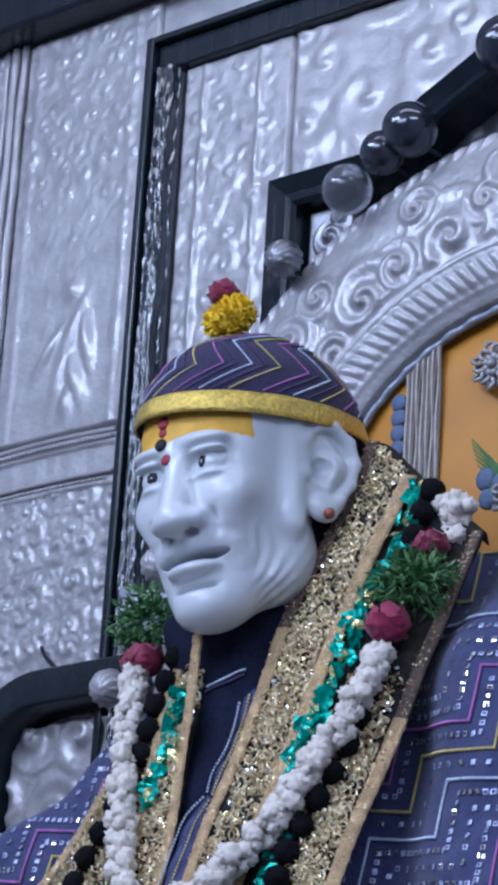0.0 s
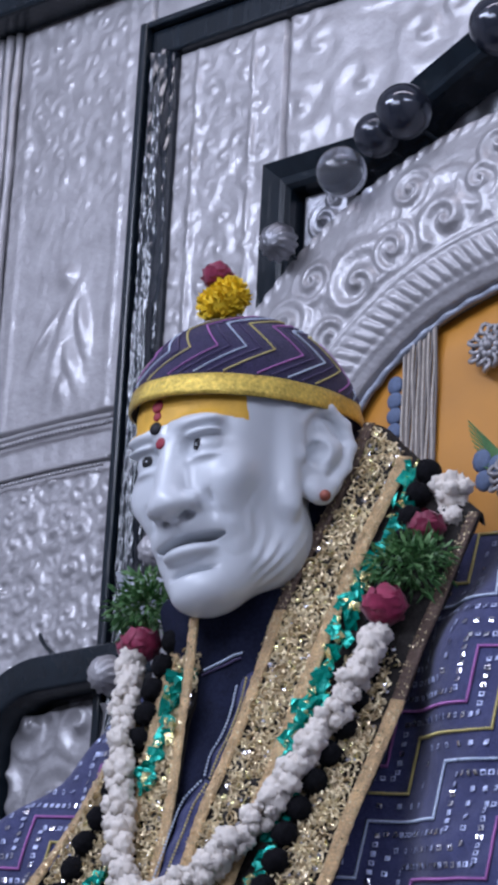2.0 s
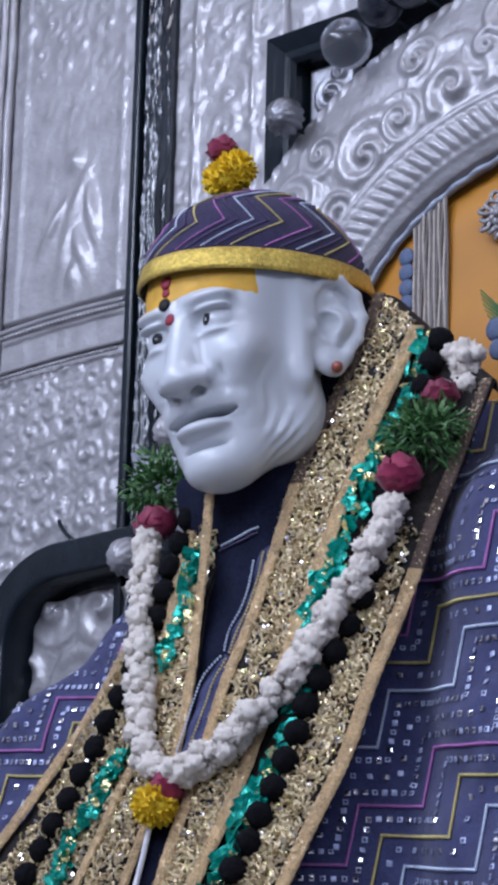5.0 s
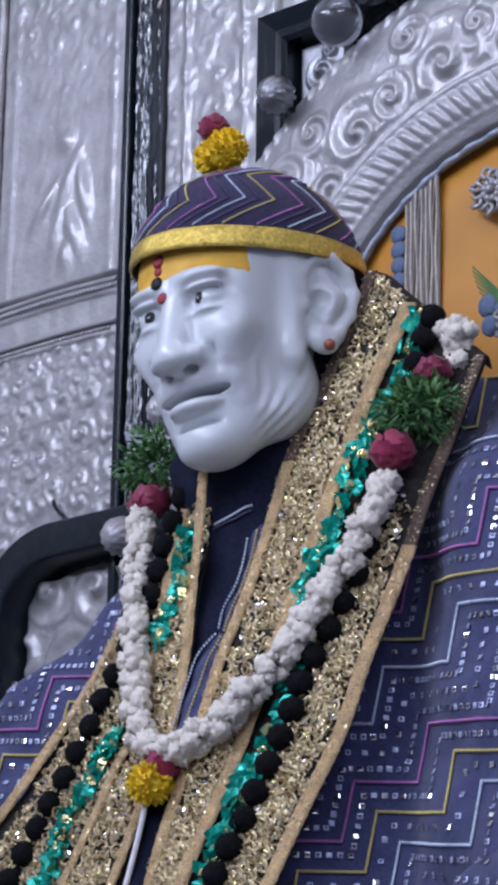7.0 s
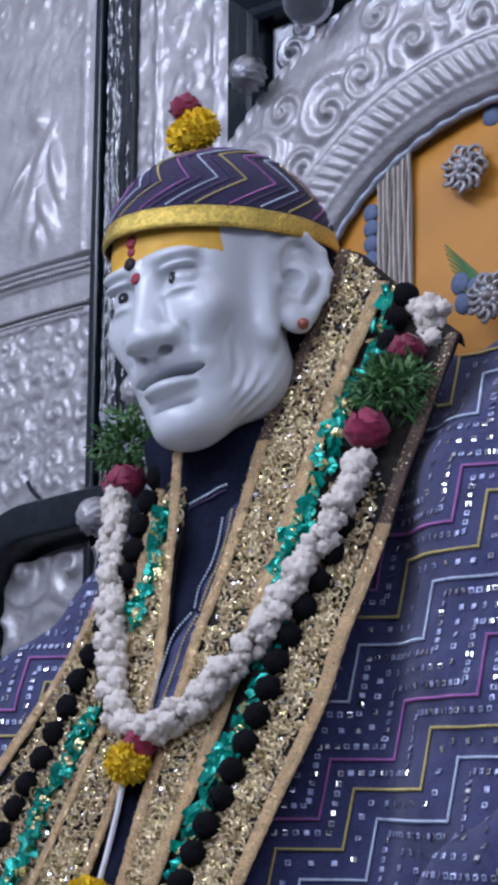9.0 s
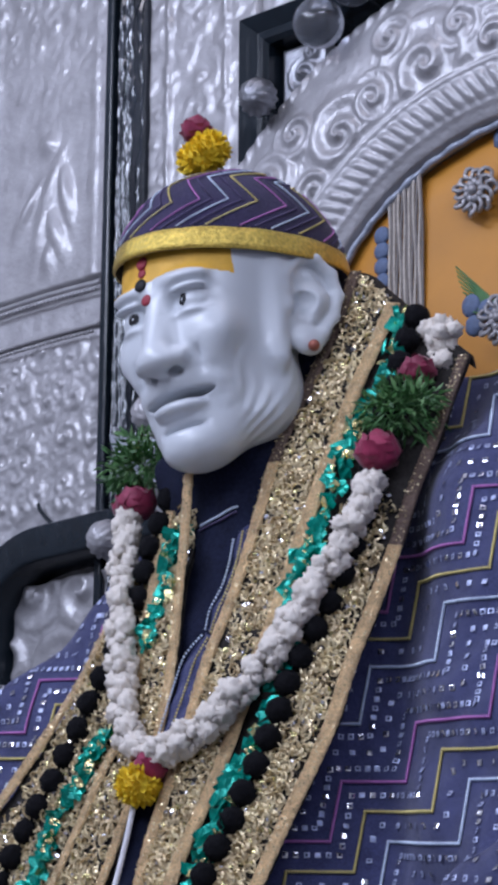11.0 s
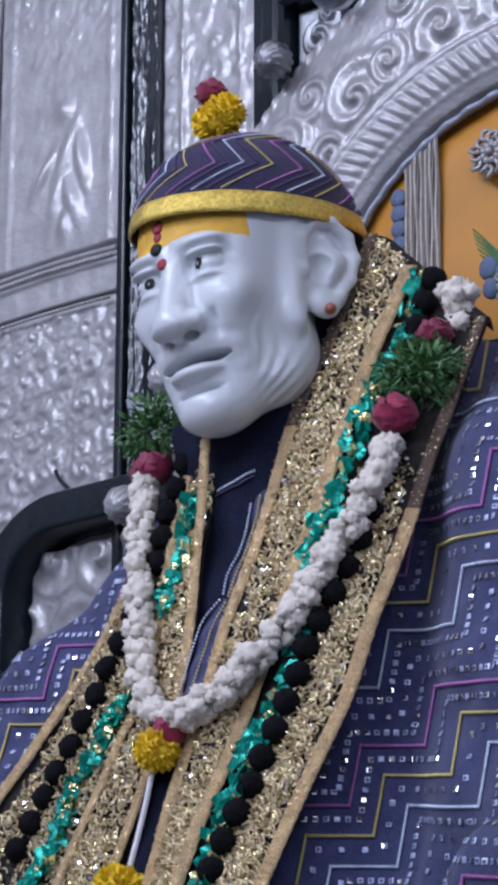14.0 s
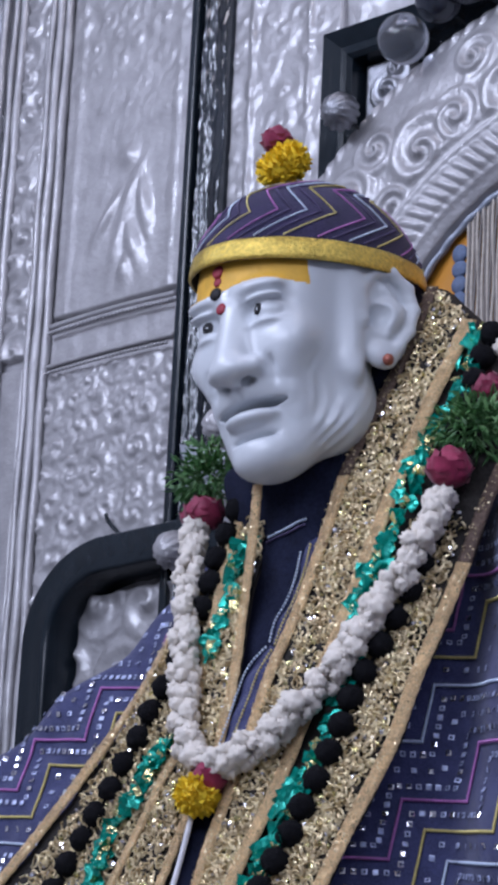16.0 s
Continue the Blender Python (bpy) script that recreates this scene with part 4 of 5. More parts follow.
def sprig(name, c, rx, rz, count, seed, parent):
    """A tuft of small narrow leaves."""
    for mtl, share in ((LEAF, 0.72), (LEAF_LIGHT, 0.28)):
        rnd = random.Random(seed + int(share * 100))
        heap = Heap()
        for k in range(int(count * share)):
            d = Vector((rnd.gauss(0, 1), rnd.gauss(0, 1), rnd.gauss(0, 1))).normalized()
            o = Vector(c) + Vector((d.x * rx, d.y * rx * 0.7, d.z * rz)) * rnd.uniform(0.25, 0.95)
            way = (d + Vector((rnd.uniform(-1, 1), rnd.uniform(-1, 1), rnd.uniform(-0.8, 0.8)))).normalized()
            side = way.cross(Vector((rnd.uniform(-1, 1), rnd.uniform(-1, 1), rnd.uniform(-1, 1)))).normalized()
            ln, w = rnd.uniform(0.010, 0.019), rnd.uniform(0.0012, 0.0024)
            bend = Vector((0, 0, rnd.uniform(-0.004, 0.002)))
            n = way.cross(side) * 0.0005
            vs = [o, o + way * ln * 0.5 + side * w + n, o + way * ln * 0.5 - side * w + n, o + way * ln + bend, o + way * ln * 0.5 - n * 3]
            heap.add(vs, [(0, 1, 4), (1, 3, 4), (3, 2, 4), (2, 0, 4), (0, 2, 1), (1, 2, 3)])
        ob = placed(heap.done(name, mtl, None, "", False), parent)
        ob["kind"] = "stuff"


crown_flower = thing("cap_flower", "yellow marigold topped by a pink rose bud standing on the cap", "flower", (-0.012, -0.450, 2.575))
marigold("marigold", (-0.022, -0.452, 2.583), 0.0215, 5, crown_flower)
marigold("marigold", (-0.011, -0.448, 2.592), 0.0210, 6, crown_flower)
rose("rose_bud", (-0.0235, -0.452, 2.614), 0.0165, 7, crown_flower)

# ---- scarf with sequins ----
R_INNER = [(0.092, 2.471), (0.079, 2.400), (0.067, 2.353), (0.054, 2.312), (0.044, 2.270), (0.041, 2.229), (0.036, 2.180), (0.029, 2.131), (0.016, 2.071), (0.012, 2.026), (0.004, 1.963), (-0.004, 1.909), (-0.006, 1.873), (-0.010, 1.835)]
R_MID = [(0.138, 2.426), (0.128, 2.381), (0.116, 2.332), (0.107, 2.279), (0.099, 2.233), (0.093, 2.191), (0.087, 2.150), (0.081, 2.111), (0.074, 2.069), (0.059, 1.978), (0.049, 1.935), (0.037, 1.896), (0.029, 1.857), (0.022, 1.823)]
R_OUTER = [(0.215, 2.357), (0.207, 2.317), (0.198, 2.272), (0.188, 2.221), (0.181, 2.166), (0.172, 2.113), (0.161, 2.058), (0.154, 2.004), (0.146, 1.969), (0.133, 1.926), (0.123, 1.890), (0.111, 1.845), (0.104, 1.817)]
L_INNER = [(-0.037, 2.268), (-0.037, 2.226), (-0.037, 2.187), (-0.039, 2.150), (-0.030, 2.096), (-0.025, 2.050), (-0.025, 2.007), (-0.034, 1.968), (-0.043, 1.930), (-0.051, 1.887), (-0.059, 1.856), (-0.067, 1.831), (-0.082, 1.780), (-0.096, 1.730)]
L_MID = [(-0.074, 2.257), (-0.079, 2.225), (-0.079, 2.180), (-0.075, 2.133), (-0.070, 2.081), (-0.072, 2.017), (-0.088, 1.982), (-0.100, 1.944), (-0.116, 1.905), (-0.127, 1.877), (-0.142, 1.839), (-0.160, 1.790), (-0.178, 1.740)]
L_OUTER = [(-0.127, 2.150), (-0.145, 2.123), (-0.167, 2.085), (-0.198, 2.050), (-0.215, 2.024), (-0.235, 1.992), (-0.260, 1.956), (-0.290, 1.915), (-0.345, 1.842), (-0.400, 1.772)]


def cloth(name, ca, cb, material, parent, off, n=90, across=10, bulge=0.004, tail=0.05):
    """A strip of cloth between two edges, lying on the chest, its upper end turned back over the shoulder."""
    A, B = spline(ca, n), spline(cb, n)
    verts = []
    for layer in (0, 1):
        for i in range(-6, n):
            a, b = A[max(i, 0)], B[max(i, 0)]
            for k in range(across + 1):
                t = k / across
                x, z = a + (b - a) * t
                lift = off + bulge * math.sin(t * math.pi) + 0.0012 * math.sin(i * 0.5 + k) - layer * 0.004
                p = drape(x, z, lift)
                if i < 0:
                    p.y += tail * (-i / 6) ** 1.0
                    p.z += 0.012 * math.sin(-i / 6 * math.pi / 2) - 0.02 * (-i / 6) ** 2
                verts.append(p)
    rows, m = n + 6, across + 1
    faces = []
    for layer in (0, 1):
        o = layer * rows * m
        for i in range(rows - 1):
            for k in range(across):
                f = (o + i * m + k, o + i * m + k + 1, o + (i + 1) * m + k + 1, o + (i + 1) * m + k)
                faces.append(f if layer else f[::-1])
    o = rows * m
    for i in range(rows - 1):
        faces.append((i * m, (i + 1) * m, o + (i + 1) * m, o + i * m))
        faces.append((i * m + across, o + i * m + across, o + (i + 1) * m + across, (i + 1) * m + across))
    return placed(raw(name, verts, faces, material), parent)


def trim(name, c, width, parent, off, shift=0.0, material=GOLD, rise=0.0):
    """A ribbed gold ribbon along an edge."""
    P = spline(c, 130)
    verts = []
    for i, (x, z) in enumerate(P):
        d = P[min(i + 1, 129)] - P[max(i - 1, 0)]
        d = d / np.linalg.norm(d)
        nx, nz = -d[1], d[0]
        for w, h in ((-0.5, -0.0014), (-0.46, 0.0010), (-0.2, 0.0013), (0, 0.0007), (0.2, 0.0013), (0.46, 0.0010), (0.5, -0.0014)):
            verts.append(drape(x + nx * (w * width + shift), z + nz * (w * width + shift), off + h + 0.0005 * math.sin(i * 1.7) + rise * min(1, max(0, (z - 2.15) / 0.12))))
    faces = [(i * 7 + k, i * 7 + k + 1, (i + 1) * 7 + k + 1, (i + 1) * 7 + k) for i in range(129) for k in range(6)]
    band = placed(raw(name, verts, faces, material), parent)
    rnd, heap = random.Random(len(c)), Heap()
    for k in range((120 if material is RIBBON_SHADE else 28 * len(c))):
        i = rnd.randrange(1, 129)
        d = (P[i] - P[i - 1]) / np.linalg.norm(P[i] - P[i - 1])
        s = rnd.uniform(-0.5, 0.5) * width + shift
        x, z = P[i - 1] + (P[i] - P[i - 1]) * rnd.random()
        o = drape(x - d[1] * s, z + d[0] * s, off + 0.0024 + rise * min(1, max(0, (z - 2.15) / 0.12)))
        n = Vector((rnd.gauss(0, 0.6), -1, rnd.gauss(0, 0.6))).normalized()
        u = n.cross(Vector((rnd.gauss(0, 1), 0.1, rnd.gauss(0, 1)))).normalized() * rnd.uniform(0.0007, 0.0013)
        w = n.cross(u)
        heap.add([o + u, o + w, o - u, o - w], [(0, 1, 2, 3)])
    flecks = placed(heap.done("gold_glitter", SEQUIN, None, "", False), band)
    flecks["kind"] = "stuff"
    return band


def curls(name, ca, cb, count, parent, off, seed, t0=0.13, t1=0.87, top=9.0):
    """Looped gold thread and round sequins sewn all over a strip: one heap of each."""
    rnd = random.Random(seed)
    A, B = spline(ca, 200), spline(cb, 200)
    loops, discs, golds, glints = Heap(), Heap(), Heap(), Heap()
    for k in range(count):
        i, t = rnd.randrange(200), rnd.uniform(t0, t1)
        x, z = A[i] + (B[i] - A[i]) * t
        if z > top + rnd.uniform(-0.04, 0.04):
            continue
        o = drape(x, z, off + 0.004 * math.sin(t * math.pi) + rnd.uniform(0.0, 0.003))
        n = Vector((rnd.gauss(0, 0.5), -1, rnd.gauss(0, 0.5))).normalized()
        u = n.cross(Vector((rnd.gauss(0, 1), 0.1, rnd.gauss(0, 1)))).normalized()
        w = n.cross(u)
        if k % 3 < 2:
            r = rnd.uniform(0.0030, 0.0062)
            span = rnd.uniform(3.0, 5.8)
            pts = [o + u * r * math.cos(s) + w * r * 0.8 * math.sin(s) for s in np.linspace(0, span, 7)]
            loops.add(*tube(pts, 0.00115, 3))
        else:
            r = rnd.uniform(0.0018, 0.0036)
            vs = [o + n * 0.001] + [o + u * r * math.cos(s) + w * r * math.sin(s) for s in np.linspace(0, 2 * math.pi, 7)[:-1]]
            (glints if k % 12 == 2 else golds if k % 12 == 5 else discs).add(vs, [(0, 1 + j, 1 + (j + 1) % 6) for j in range(6)])
    for heap, mtl, nm in ((loops, SEQUIN, "looped_thread"), (discs, SEQUIN, "sequin_layer"), (golds, GOLD_FOIL, "sequin_layer"), (glints, GLINT, "sequin_layer")):
        ob = placed(heap.done(nm, mtl, None, "", False), parent)
        ob["kind"] = "stuff"


scarf = thing("sequined_scarf", "champagne sequined scarf with gold ribbon edges hanging from the statue's neck", "scarf", drape(0.08, 2.1))
inner_r = cloth("panel", R_INNER, R_MID, NET, scarf, 0.008)
outer_r = cloth("panel", R_MID, R_OUTER, NET, scarf, 0.004, tail=0.010)
curls("threads", R_INNER, R_MID, 2000, inner_r, 0.008, 3)
# sequins end at 2.19; the bare dark net above stands in for shade
curls("threads", R_MID, R_OUTER, 2600, outer_r, 0.006, 4, 0.35, top=2.19)
# both edge ribbons start in the dark copy: painted shade near the shoulder
trim("ribbon", R_INNER[:5], 0.012, scarf, 0.0135, 0.0, RIBBON_SHADE)
trim("ribbon", R_INNER[4:], 0.012, scarf, 0.0135)
trim("ribbon", R_MID, 0.014, scarf, 0.0145)
trim("ribbon", R_OUTER[:5], 0.0115, scarf, 0.012, 0.0, RIBBON_SHADE)
trim("ribbon", R_OUTER[4:], 0.0125, scarf, 0.012)
scarf2 = thing("sequined_scarf", "champagne sequined scarf end with gold ribbon edges over the statue's arm", "scarf", drape(-0.1, 2.1))
inner_l = cloth("panel", L_INNER, L_MID, NET, scarf2, 0.006, tail=0.012)
outer_l = cloth("panel", L_MID, L_OUTER, NET, scarf2, 0.004)
curls("threads", L_INNER, L_MID, 1300, inner_l, 0.008, 5)
curls("threads", L_MID, L_OUTER, 2000, outer_l, 0.006, 6, 0.1)
trim("ribbon", L_INNER, 0.011, scarf2, 0.013, rise=0.026)
trim("ribbon", L_MID, 0.012, scarf2, 0.014)
trim("ribbon", L_OUTER, 0.013, scarf2, 0.012)


# ---- green foil lace and black bead strings ----
def lace(c, n, seed):
    """Crinkled green and gold foil twisted along a cord."""
    rnd = random.Random(seed)
    ob = thing("foil_lace", "crinkled green and gold foil lace lying on the scarf", "lace", drape(*c[len(c) // 2]), "foil laces")
    P = spline(c, n)
    for mtl, nm in ((GREEN_FOIL, "green_foil"), (GOLD_FOIL, "gold_foil")):
        heap = Heap()
        for i, (x, z) in enumerate(P):
            for q in range(2 if mtl is GREEN_FOIL else 1):
                o = drape(x + rnd.uniform(-0.009, 0.009), z + rnd.uniform(-0.006, 0.006), 0.014 + rnd.uniform(0, 0.006))
                u = Vector((rnd.gauss(0, 1), rnd.gauss(0, 0.4), rnd.gauss(0, 1))).normalized()
                n2 = Vector((rnd.gauss(0, 0.4), -1, rnd.gauss(0, 0.4))).normalized()
                w = n2.cross(u).normalized()
                s = rnd.uniform(0.005, 0.010) * (1 if mtl is GREEN_FOIL else 0.65)
                vs = []
                for a in range(4):
                    for b in range(3):
                        vs.append(o + u * s * (a / 1.5 - 1) + w * s * 0.7 * (b - 1) + n2 * rnd.uniform(-0.25, 0.25) * s)
                heap.add(vs, [(a * 3 + b, a * 3 + b + 1, a * 3 + b + 4, a * 3 + b + 3) for a in range(3) for b in range(2)])
        p = placed(heap.done(nm, mtl, None, "", False), ob)
        p["kind"] = "stuff"
    return ob


lace([(0.152, 2.410), (0.148, 2.367), (0.143, 2.334), (0.131, 2.309), (0.121, 2.278), (0.117, 2.238), (0.112, 2.187), (0.102, 2.160), (0.097, 2.130), (0.102, 2.064), (0.090, 1.996), (0.080, 1.961), (0.072, 1.929), (0.062, 1.892), (0.057, 1.858), (0.050, 1.820)], 84, 1)
lace([(-0.057, 2.211), (-0.056, 2.192), (-0.054, 2.156), (-0.061, 2.123), (-0.064, 2.101)], 22, 2)
lace([(-0.090, 2.018), (-0.108, 2.001), (-0.114, 1.982), (-0.137, 1.959), (-0.148, 1.928), (-0.150, 1.902), (-0.167, 1.873), (-0.194, 1.845)], 44, 3)


def string(c, space, r, label):
    """A string of black bead pompoms."""
    ob = thing("bead_string", label, "beads", drape(*c[len(c) // 2]), "bead strings")
    P = [drape(x, z, 0.016) for x, z in spline(c, 300)]
    cord = placed(raw("cord", *tube(P[::6], 0.0015, 5), BLACK_BEAD), ob)
    kinds = []
    for k in range(3):
        bm = ball_mesh(r, 0.22, k + 3, 3, freq=3.0)
        m = bpy.data.meshes.new("bead")
        bm.to_mesh(m)
        bm.free()
        m.materials.append(BLACK_BEAD)
        for p in m.polygons:
            p.use_smooth = True
        kinds.append(m)
    run, i = space, 0
    for a, b in zip(P[:-1], P[1:]):
        run += (b - a).length
        if run >= space:
            run = 0
            o = new("bead", kinds[i % 3])
            o.location = b
            o.rotation_euler = (i * 1.3, i * 0.7, i * 2.1)
            placed(o, ob)
            i += 1


string([(0.165, 2.407), (0.160, 2.384), (0.158, 2.360), (0.156, 2.336), (0.151, 2.289), (0.149, 2.213), (0.143, 2.152), (0.127, 2.094), (0.110, 2.041), (0.106, 2.013), (0.101, 1.992), (0.096, 1.967), (0.089, 1.945), (0.084, 1.921), (0.076, 1.899), (0.068, 1.877), (0.063, 1.856), (0.054, 1.824)], 0.0262, 0.0122, "string of matt black bead pompoms on the sequined scarf")
string([(-0.081, 2.258), (-0.088, 2.223), (-0.093, 2.195), (-0.091, 2.165), (-0.103, 2.121), (-0.121, 2.078), (-0.131, 2.058), (-0.137, 2.038), (-0.146, 2.018), (-0.159, 2.000), (-0.167, 1.981), (-0.180, 1.965), (-0.194, 1.943), (-0.205, 1.921), (-0.215, 1.898), (-0.225, 1.875)], 0.0262, 0.0122, "string of matt black bead pompoms over the statue's arm")

# ---- flower garland ----
garland = thing("flower_garland", "garland of white blossoms with roses, green sprigs and a marigold pendant", "garland", drape(0, 2.0))
GAR = [(-0.124, 2.241), (-0.118, 2.209), (-0.110, 2.171), (-0.098, 2.134), (-0.084, 2.097), (-0.070, 2.061), (-0.058, 2.030), (-0.040, 2.002), (-0.018, 1.989), (0.006, 1.987), (0.029, 1.994), (0.050, 2.010), (0.069, 2.026), (0.087, 2.047), (0.103, 2.076), (0.116, 2.107), (0.129, 2.134), (0.144, 2.165), (0.154, 2.198), (0.161, 2.230)]
rnd = random.Random(12)
kinds = []
for k in range(6):
    bm = ball_mesh(1.05, 0.60, k, 3, (1, 1, 0.85), 2.9)
    m = bpy.data.meshes.new("blossom")
    bm.to_mesh(m)
    bm.free()
    m.materials.append(WHITE_FLOWER)
    for p in m.polygons:
        p.use_smooth = True
    kinds.append(m)


def blossom(p, r):
    o = new("blossom", rnd.choice(kinds))
    o.location = p
    o.scale = (r, r, r)
    o.rotation_euler = (rnd.uniform(0, 6), rnd.uniform(0, 6), rnd.uniform(0, 6))
    placed(o, garland)


G = [drape(x, z, 0.030) for x, z in spline(GAR, 66)]
for i, p in enumerate(G):
    d = (G[min(i + 1, 65)] - G[max(i - 1, 0)]).normalized()
    a = d.cross(Vector((0, -1, 0))).normalized()
    b = a.cross(d)
    th = (0.0068 + 0.0022 * math.sin(i * 1.7)) if 3 < i < 62 else 0.0055
    for k in range(4):
        t = k * 1.57 + i * 0.9 + rnd.uniform(-0.4, 0.4)
        blossom(p + a * th * math.cos(t) + b * th * math.sin(t) + d * rnd.uniform(-0.003, 0.003), rnd.uniform(0.0050, 0.0100))
for k in range(26):
    c = Vector((0.186, -0.345, 2.380)) + Vector((rnd.gauss(0, 0.008), rnd.gauss(0, 0.006), rnd.gauss(0, 0.011)))
    blossom(c, rnd.uniform(0.0065, 0.009))
rose("rose", drape(-0.118, 2.257, 0.028), 0.0190, 3, garland)
rose("rose", drape(-0.134, 2.257, 0.026), 0.0150, 13, garland)
rose("rose", drape(0.161, 2.257, 0.028), 0.0205, 4, garland)
rose("rose", drape(0.175, 2.343, 0.014), 0.0175, 8, garland)
rose("rose", drape(-0.011, 1.973, 0.024), 0.0170, 9, garland)
marigold("marigold", drape(-0.020, 1.957, 0.027), 0.0210, 10, garland)
marigold("marigold", drape(-0.037, 1.836, 0.020), 0.0225, 11, garland)
sprig("sprig", drape(-0.158, 2.316, 0.010), 0.042, 0.036, 620, 1, garland)
sprig("sprig", drape(0.170, 2.302, 0.022), 0.046, 0.030, 640, 2, garland)
P = [drape(-0.027 + 0.002 * math.sin(t * 3) - 0.003 * t, 1.945 - 0.105 * t, 0.020) for t in np.linspace(0, 1, 12)]
placed(raw("cord", *tube(P, 0.0028, 6), WHITE_CORD), garland)

# ---- embroidery on the robe ----
E1, E2 = np.array((0.0575, -0.001)), np.array((0.0099, 0.0515))
UNIT = np.array((0.0208, -0.0258))
# the sleeve's cloth faces forward and outward: the pattern runs along INTO, ALONG and OVER it
INTO = Vector((-0.57, 0.80, 0.17)).normalized()
ALONG = Vector((0.815, 0.580, 0)).normalized()
OVER = ALONG.cross(INTO)
CORNER = Vector((0.2044, -0.4348, 1.9476))


def stairs(x, z, steps):
    """Corners of a stepped line on the robe."""
    out = [np.array((x, z))]
    for k in range(steps):
        out.append(out[-1] + (E1 if k % 2 == 0 else E2))
    return out


def stitched(corners):
    """Places and normals on the robe along a stepped line."""
    pts = []
    for a, b in zip(corners[:-1], corners[1:]):
        for t in np.linspace(0, 1, 25)[:-1]:
            x, z = a + (b - a) * t
            hit = ROBE_TREE.ray_cast(ALONG * x + OVER * z - INTO, INTO)
            good = hit[0] is not None and abs(hit[0].x) > 0.10
            pts.append((hit[0] + hit[1] * 0.0018, hit[1]) if good else None)
    return pts


def runs(pts):
    """Neighbouring pairs along a line that lie close together on the cloth."""
    for a, b in zip(pts[:-1], pts[1:]):
        if a is not None and b is not None and (b[0] - a[0]).length < 0.02:
            yield a, b


def squares(heaps, pts, space, s, rnd):
    """Open square sequins along a line, lying in the cloth; a few catch more light."""
    left = 0.0
    for (a, n), (b, _) in runs(pts):
        d = (b - a).length
        t = left
        u = n.cross(Vector((0, 0, 1))).normalized()
        w = u.cross(n)
        while t < d:
            p = a.lerp(b, t / d)
            tip = Vector((rnd.gauss(0, 0.1), 0, rnd.gauss(0, 0.1)))
            vs = []
            for r, lift in ((s, 0.0), (s * 0.5, 0.0004)):
                for dx, dz in ((-1, -1), (1, -1), (1, 1), (-1, 1)):
                    vs.append(p + u * dx * r * 0.5 + w * dz * r * 0.5 + n * (lift + dx * r * tip.x + dz * r * tip.z))
            heaps[1 if rnd.random() < 0.36 else 0].add(vs, [(k, (k + 1) % 4, 4 + (k + 1) % 4, 4 + k) for k in range(4)] + ([(4, 5, 6, 7)] if rnd.random() < 0.4 else []))
            t += space
        left = t - d


sets = {"yellow": Heap(), "white": Heap(), "pink": Heap(), "dim": Heap(), "bright": Heap()}
rnd = random.Random(77)
for n in range(-13, 8):
    base = np.array((CORNER.dot(ALONG), CORNER.dot(OVER))) - E1 + UNIT * 4.0 * n - (E1 + E2) * 6
    for key, k in (("pink", 0), ("yellow", 1), ("white", 2)):
        x, z = base + UNIT * k
        for a, b in runs(stitched(stairs(x, z, 26))):
            beads_along(sets[key], [a[0], b[0]], 0.0040, 0.0021)
    for k, space in ((0.45, 0.0095), (-0.45, 0.0085), (2.45, 0.0090), (3.0, 0.0150), (1.45, 0.0200)):
        x, z = base + UNIT * k
        squares((sets["dim"], sets["bright"]), stitched(stairs(x, z, 26)), space, 0.0050, rnd)
for key, mtl in (("yellow", THREAD_YELLOW), ("white", THREAD_WHITE), ("pink", THREAD_PINK), ("dim", SEQ_BLUE), ("bright", GLINT)):
    ob = sets[key].done("embroidery", mtl, robe, "", key not in ("dim", "bright"))
    ob["kind"] = "stuff"
# inner tunic with a stand collar, seen between the scarf ends
tunic = thing("inner_tunic", "dark navy tunic with a stand collar under the scarf", "tunic", (0, -0.36, 2.1))
cv, cf = nets(collar_field, (-0.12, -0.56, 1.78), (0.13, -0.25, 2.47), 0.006)
TUNIC_TREE = BVHTree.FromPolygons([Vector(v) for v in cv], cf.tolist())
front = placed(raw("tunic_front", cv, cf.tolist(), TUNIC), tunic)
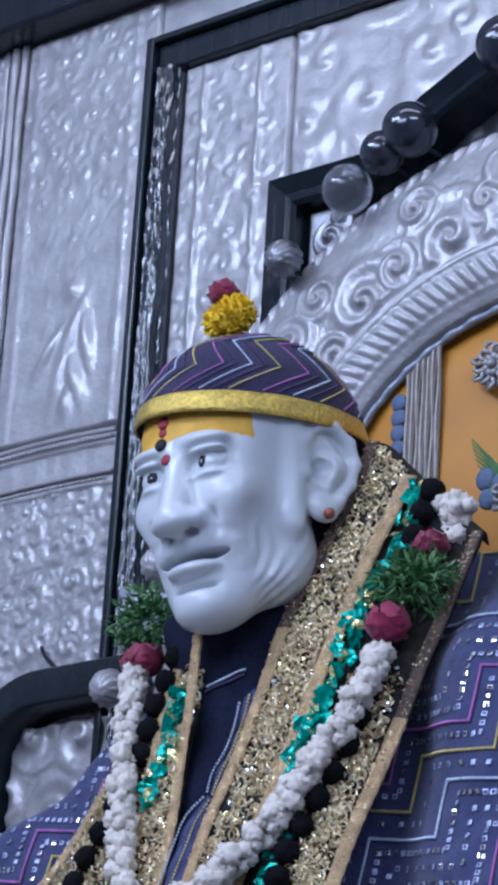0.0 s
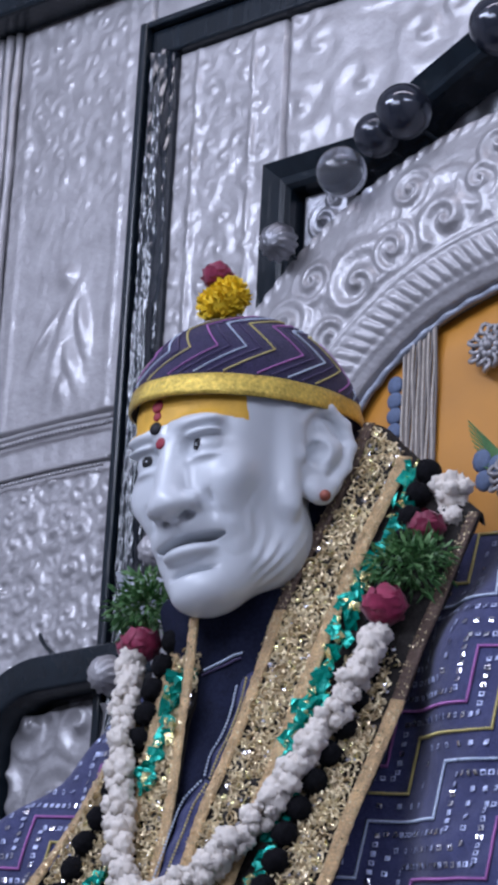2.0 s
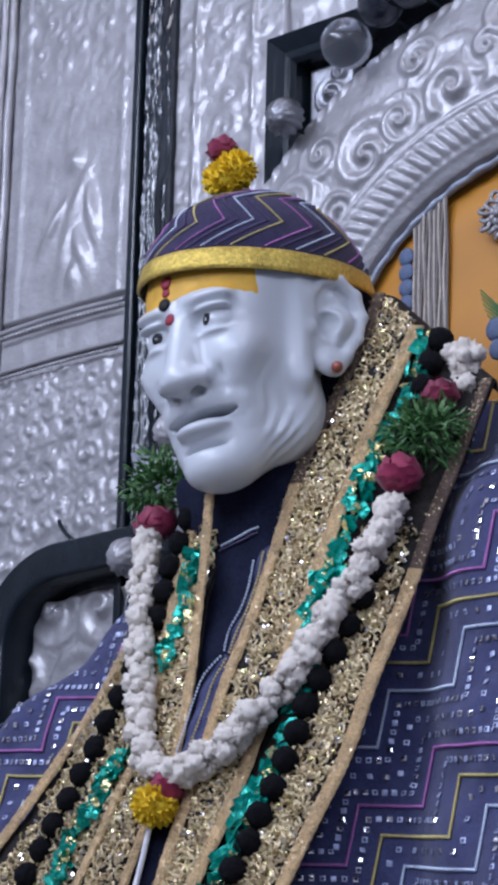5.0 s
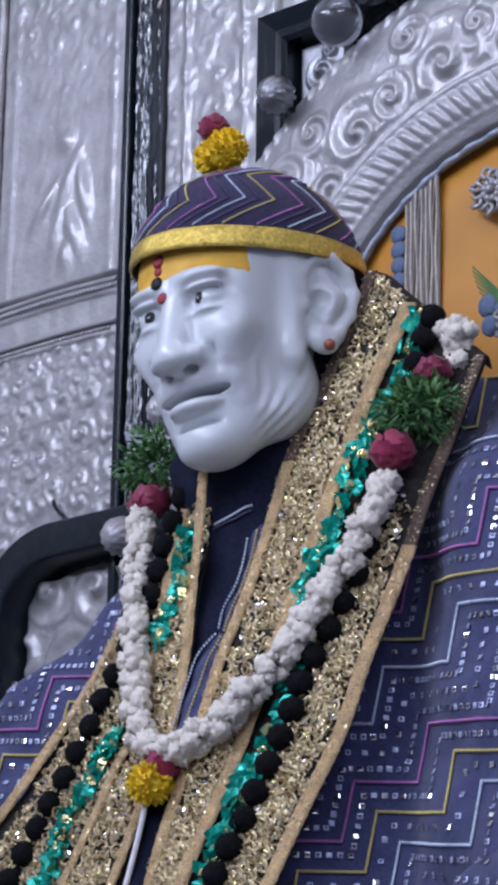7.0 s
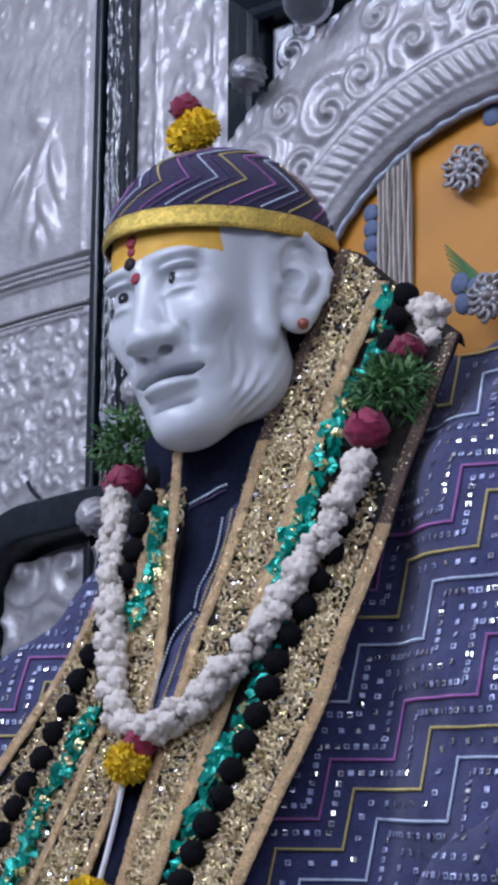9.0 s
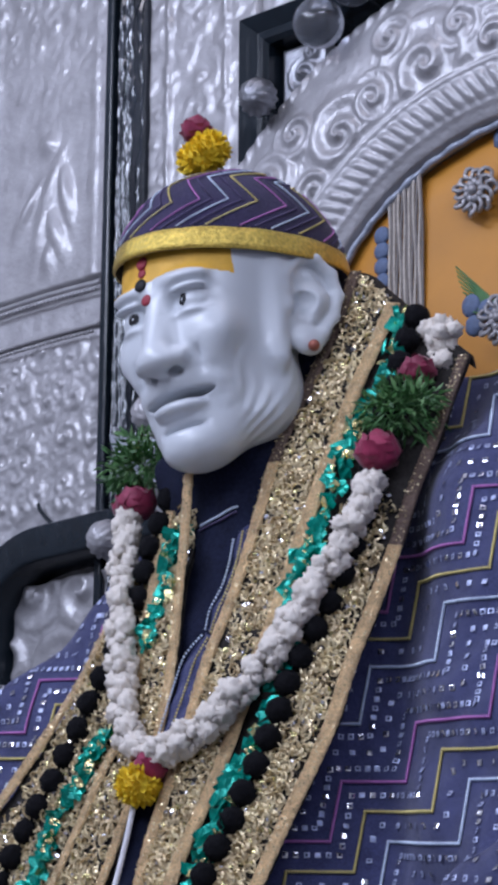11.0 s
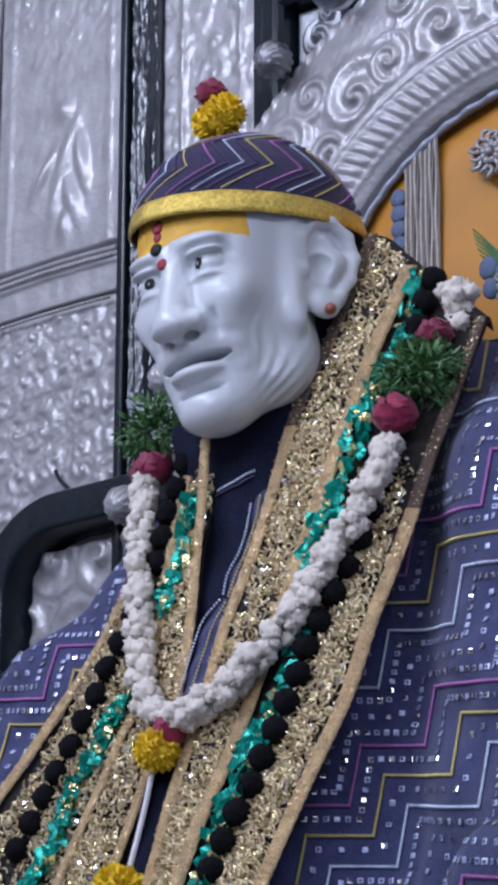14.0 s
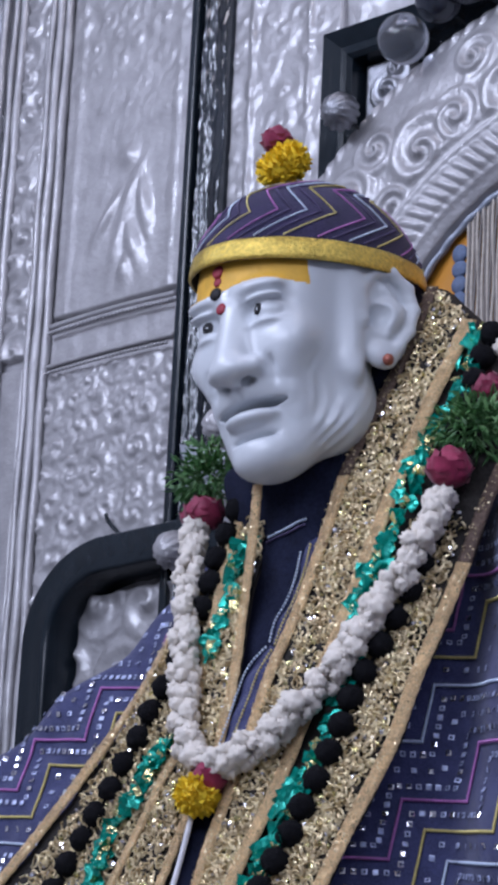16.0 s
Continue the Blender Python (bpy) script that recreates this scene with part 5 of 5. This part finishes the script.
# stitched edges of the tunic
for c, mtl in (([(-0.033, 2.219), (-0.012, 2.226), (0.010, 2.230)], THREAD_WHITE), ([(-0.034, 2.214), (-0.012, 2.221), (0.010, 2.225)], DIM_THREAD)):
    heap = Heap()
    pts = []
    for x, z in spline(c, 14):
        hit = TUNIC_TREE.ray_cast(Vector((x, -1.2, z)), Vector((0, 1, 0)))
        pts.append(hit[0] + hit[1] * 0.0015 if hit[0] is not None else None)
    beads_along(heap, pts, 0.0030, 0.0020)
    placed(heap.done("stitch", mtl), front)
# turned edges of the robe beside the tunic
for ca, cb in (([(0.018, 2.193), (0.019, 2.167), (0.016, 2.145), (0.008, 2.124), (0.008, 2.104)], [(0.036, 2.207), (0.036, 2.176), (0.032, 2.145), (0.027, 2.118), (0.022, 2.096)]),
               ([(0.005, 2.099), (-0.010, 2.082), (-0.015, 2.058), (-0.018, 2.031), (-0.021, 2.007)], [(0.020, 2.091), (0.017, 2.067), (0.015, 2.042), (0.009, 2.019), (0.005, 1.998)])):
    lapel = cloth("lapel", ca, cb, ROBE, tunic, 0.010, 40, 6, 0.003, 0.0)
    for c, mtl in ((ca, THREAD_WHITE), ([((a[0] + b[0]) / 2, (a[1] + b[1]) / 2) for a, b in zip(ca, cb)], THREAD_YELLOW)):
        heap = Heap()
        beads_along(heap, [drape(x, z, 0.0150) for x, z in spline(c, 14)], 0.0036, 0.0017)
        placed(heap.done("stitch", mtl), lapel)
# crumpled clear wrapper tucked behind the sprig
rnd = random.Random(5)
vs = []
for i in range(7):
    for k in range(6):
        vs.append((-0.262 + i * 0.009 + rnd.uniform(-0.002, 0.002), -0.300 + rnd.uniform(-0.006, 0.006) + 0.004 * i, 2.345 + k * 0.009 - i * 0.002 + rnd.uniform(-0.002, 0.002)))
fs = [(i * 6 + k, (i + 1) * 6 + k, (i + 1) * 6 + k + 1, i * 6 + k + 1) for i in range(6) for k in range(5)]
placed(raw("wrapper", vs, fs, WRAP, None, "crumpled translucent wrapper", False), garland)
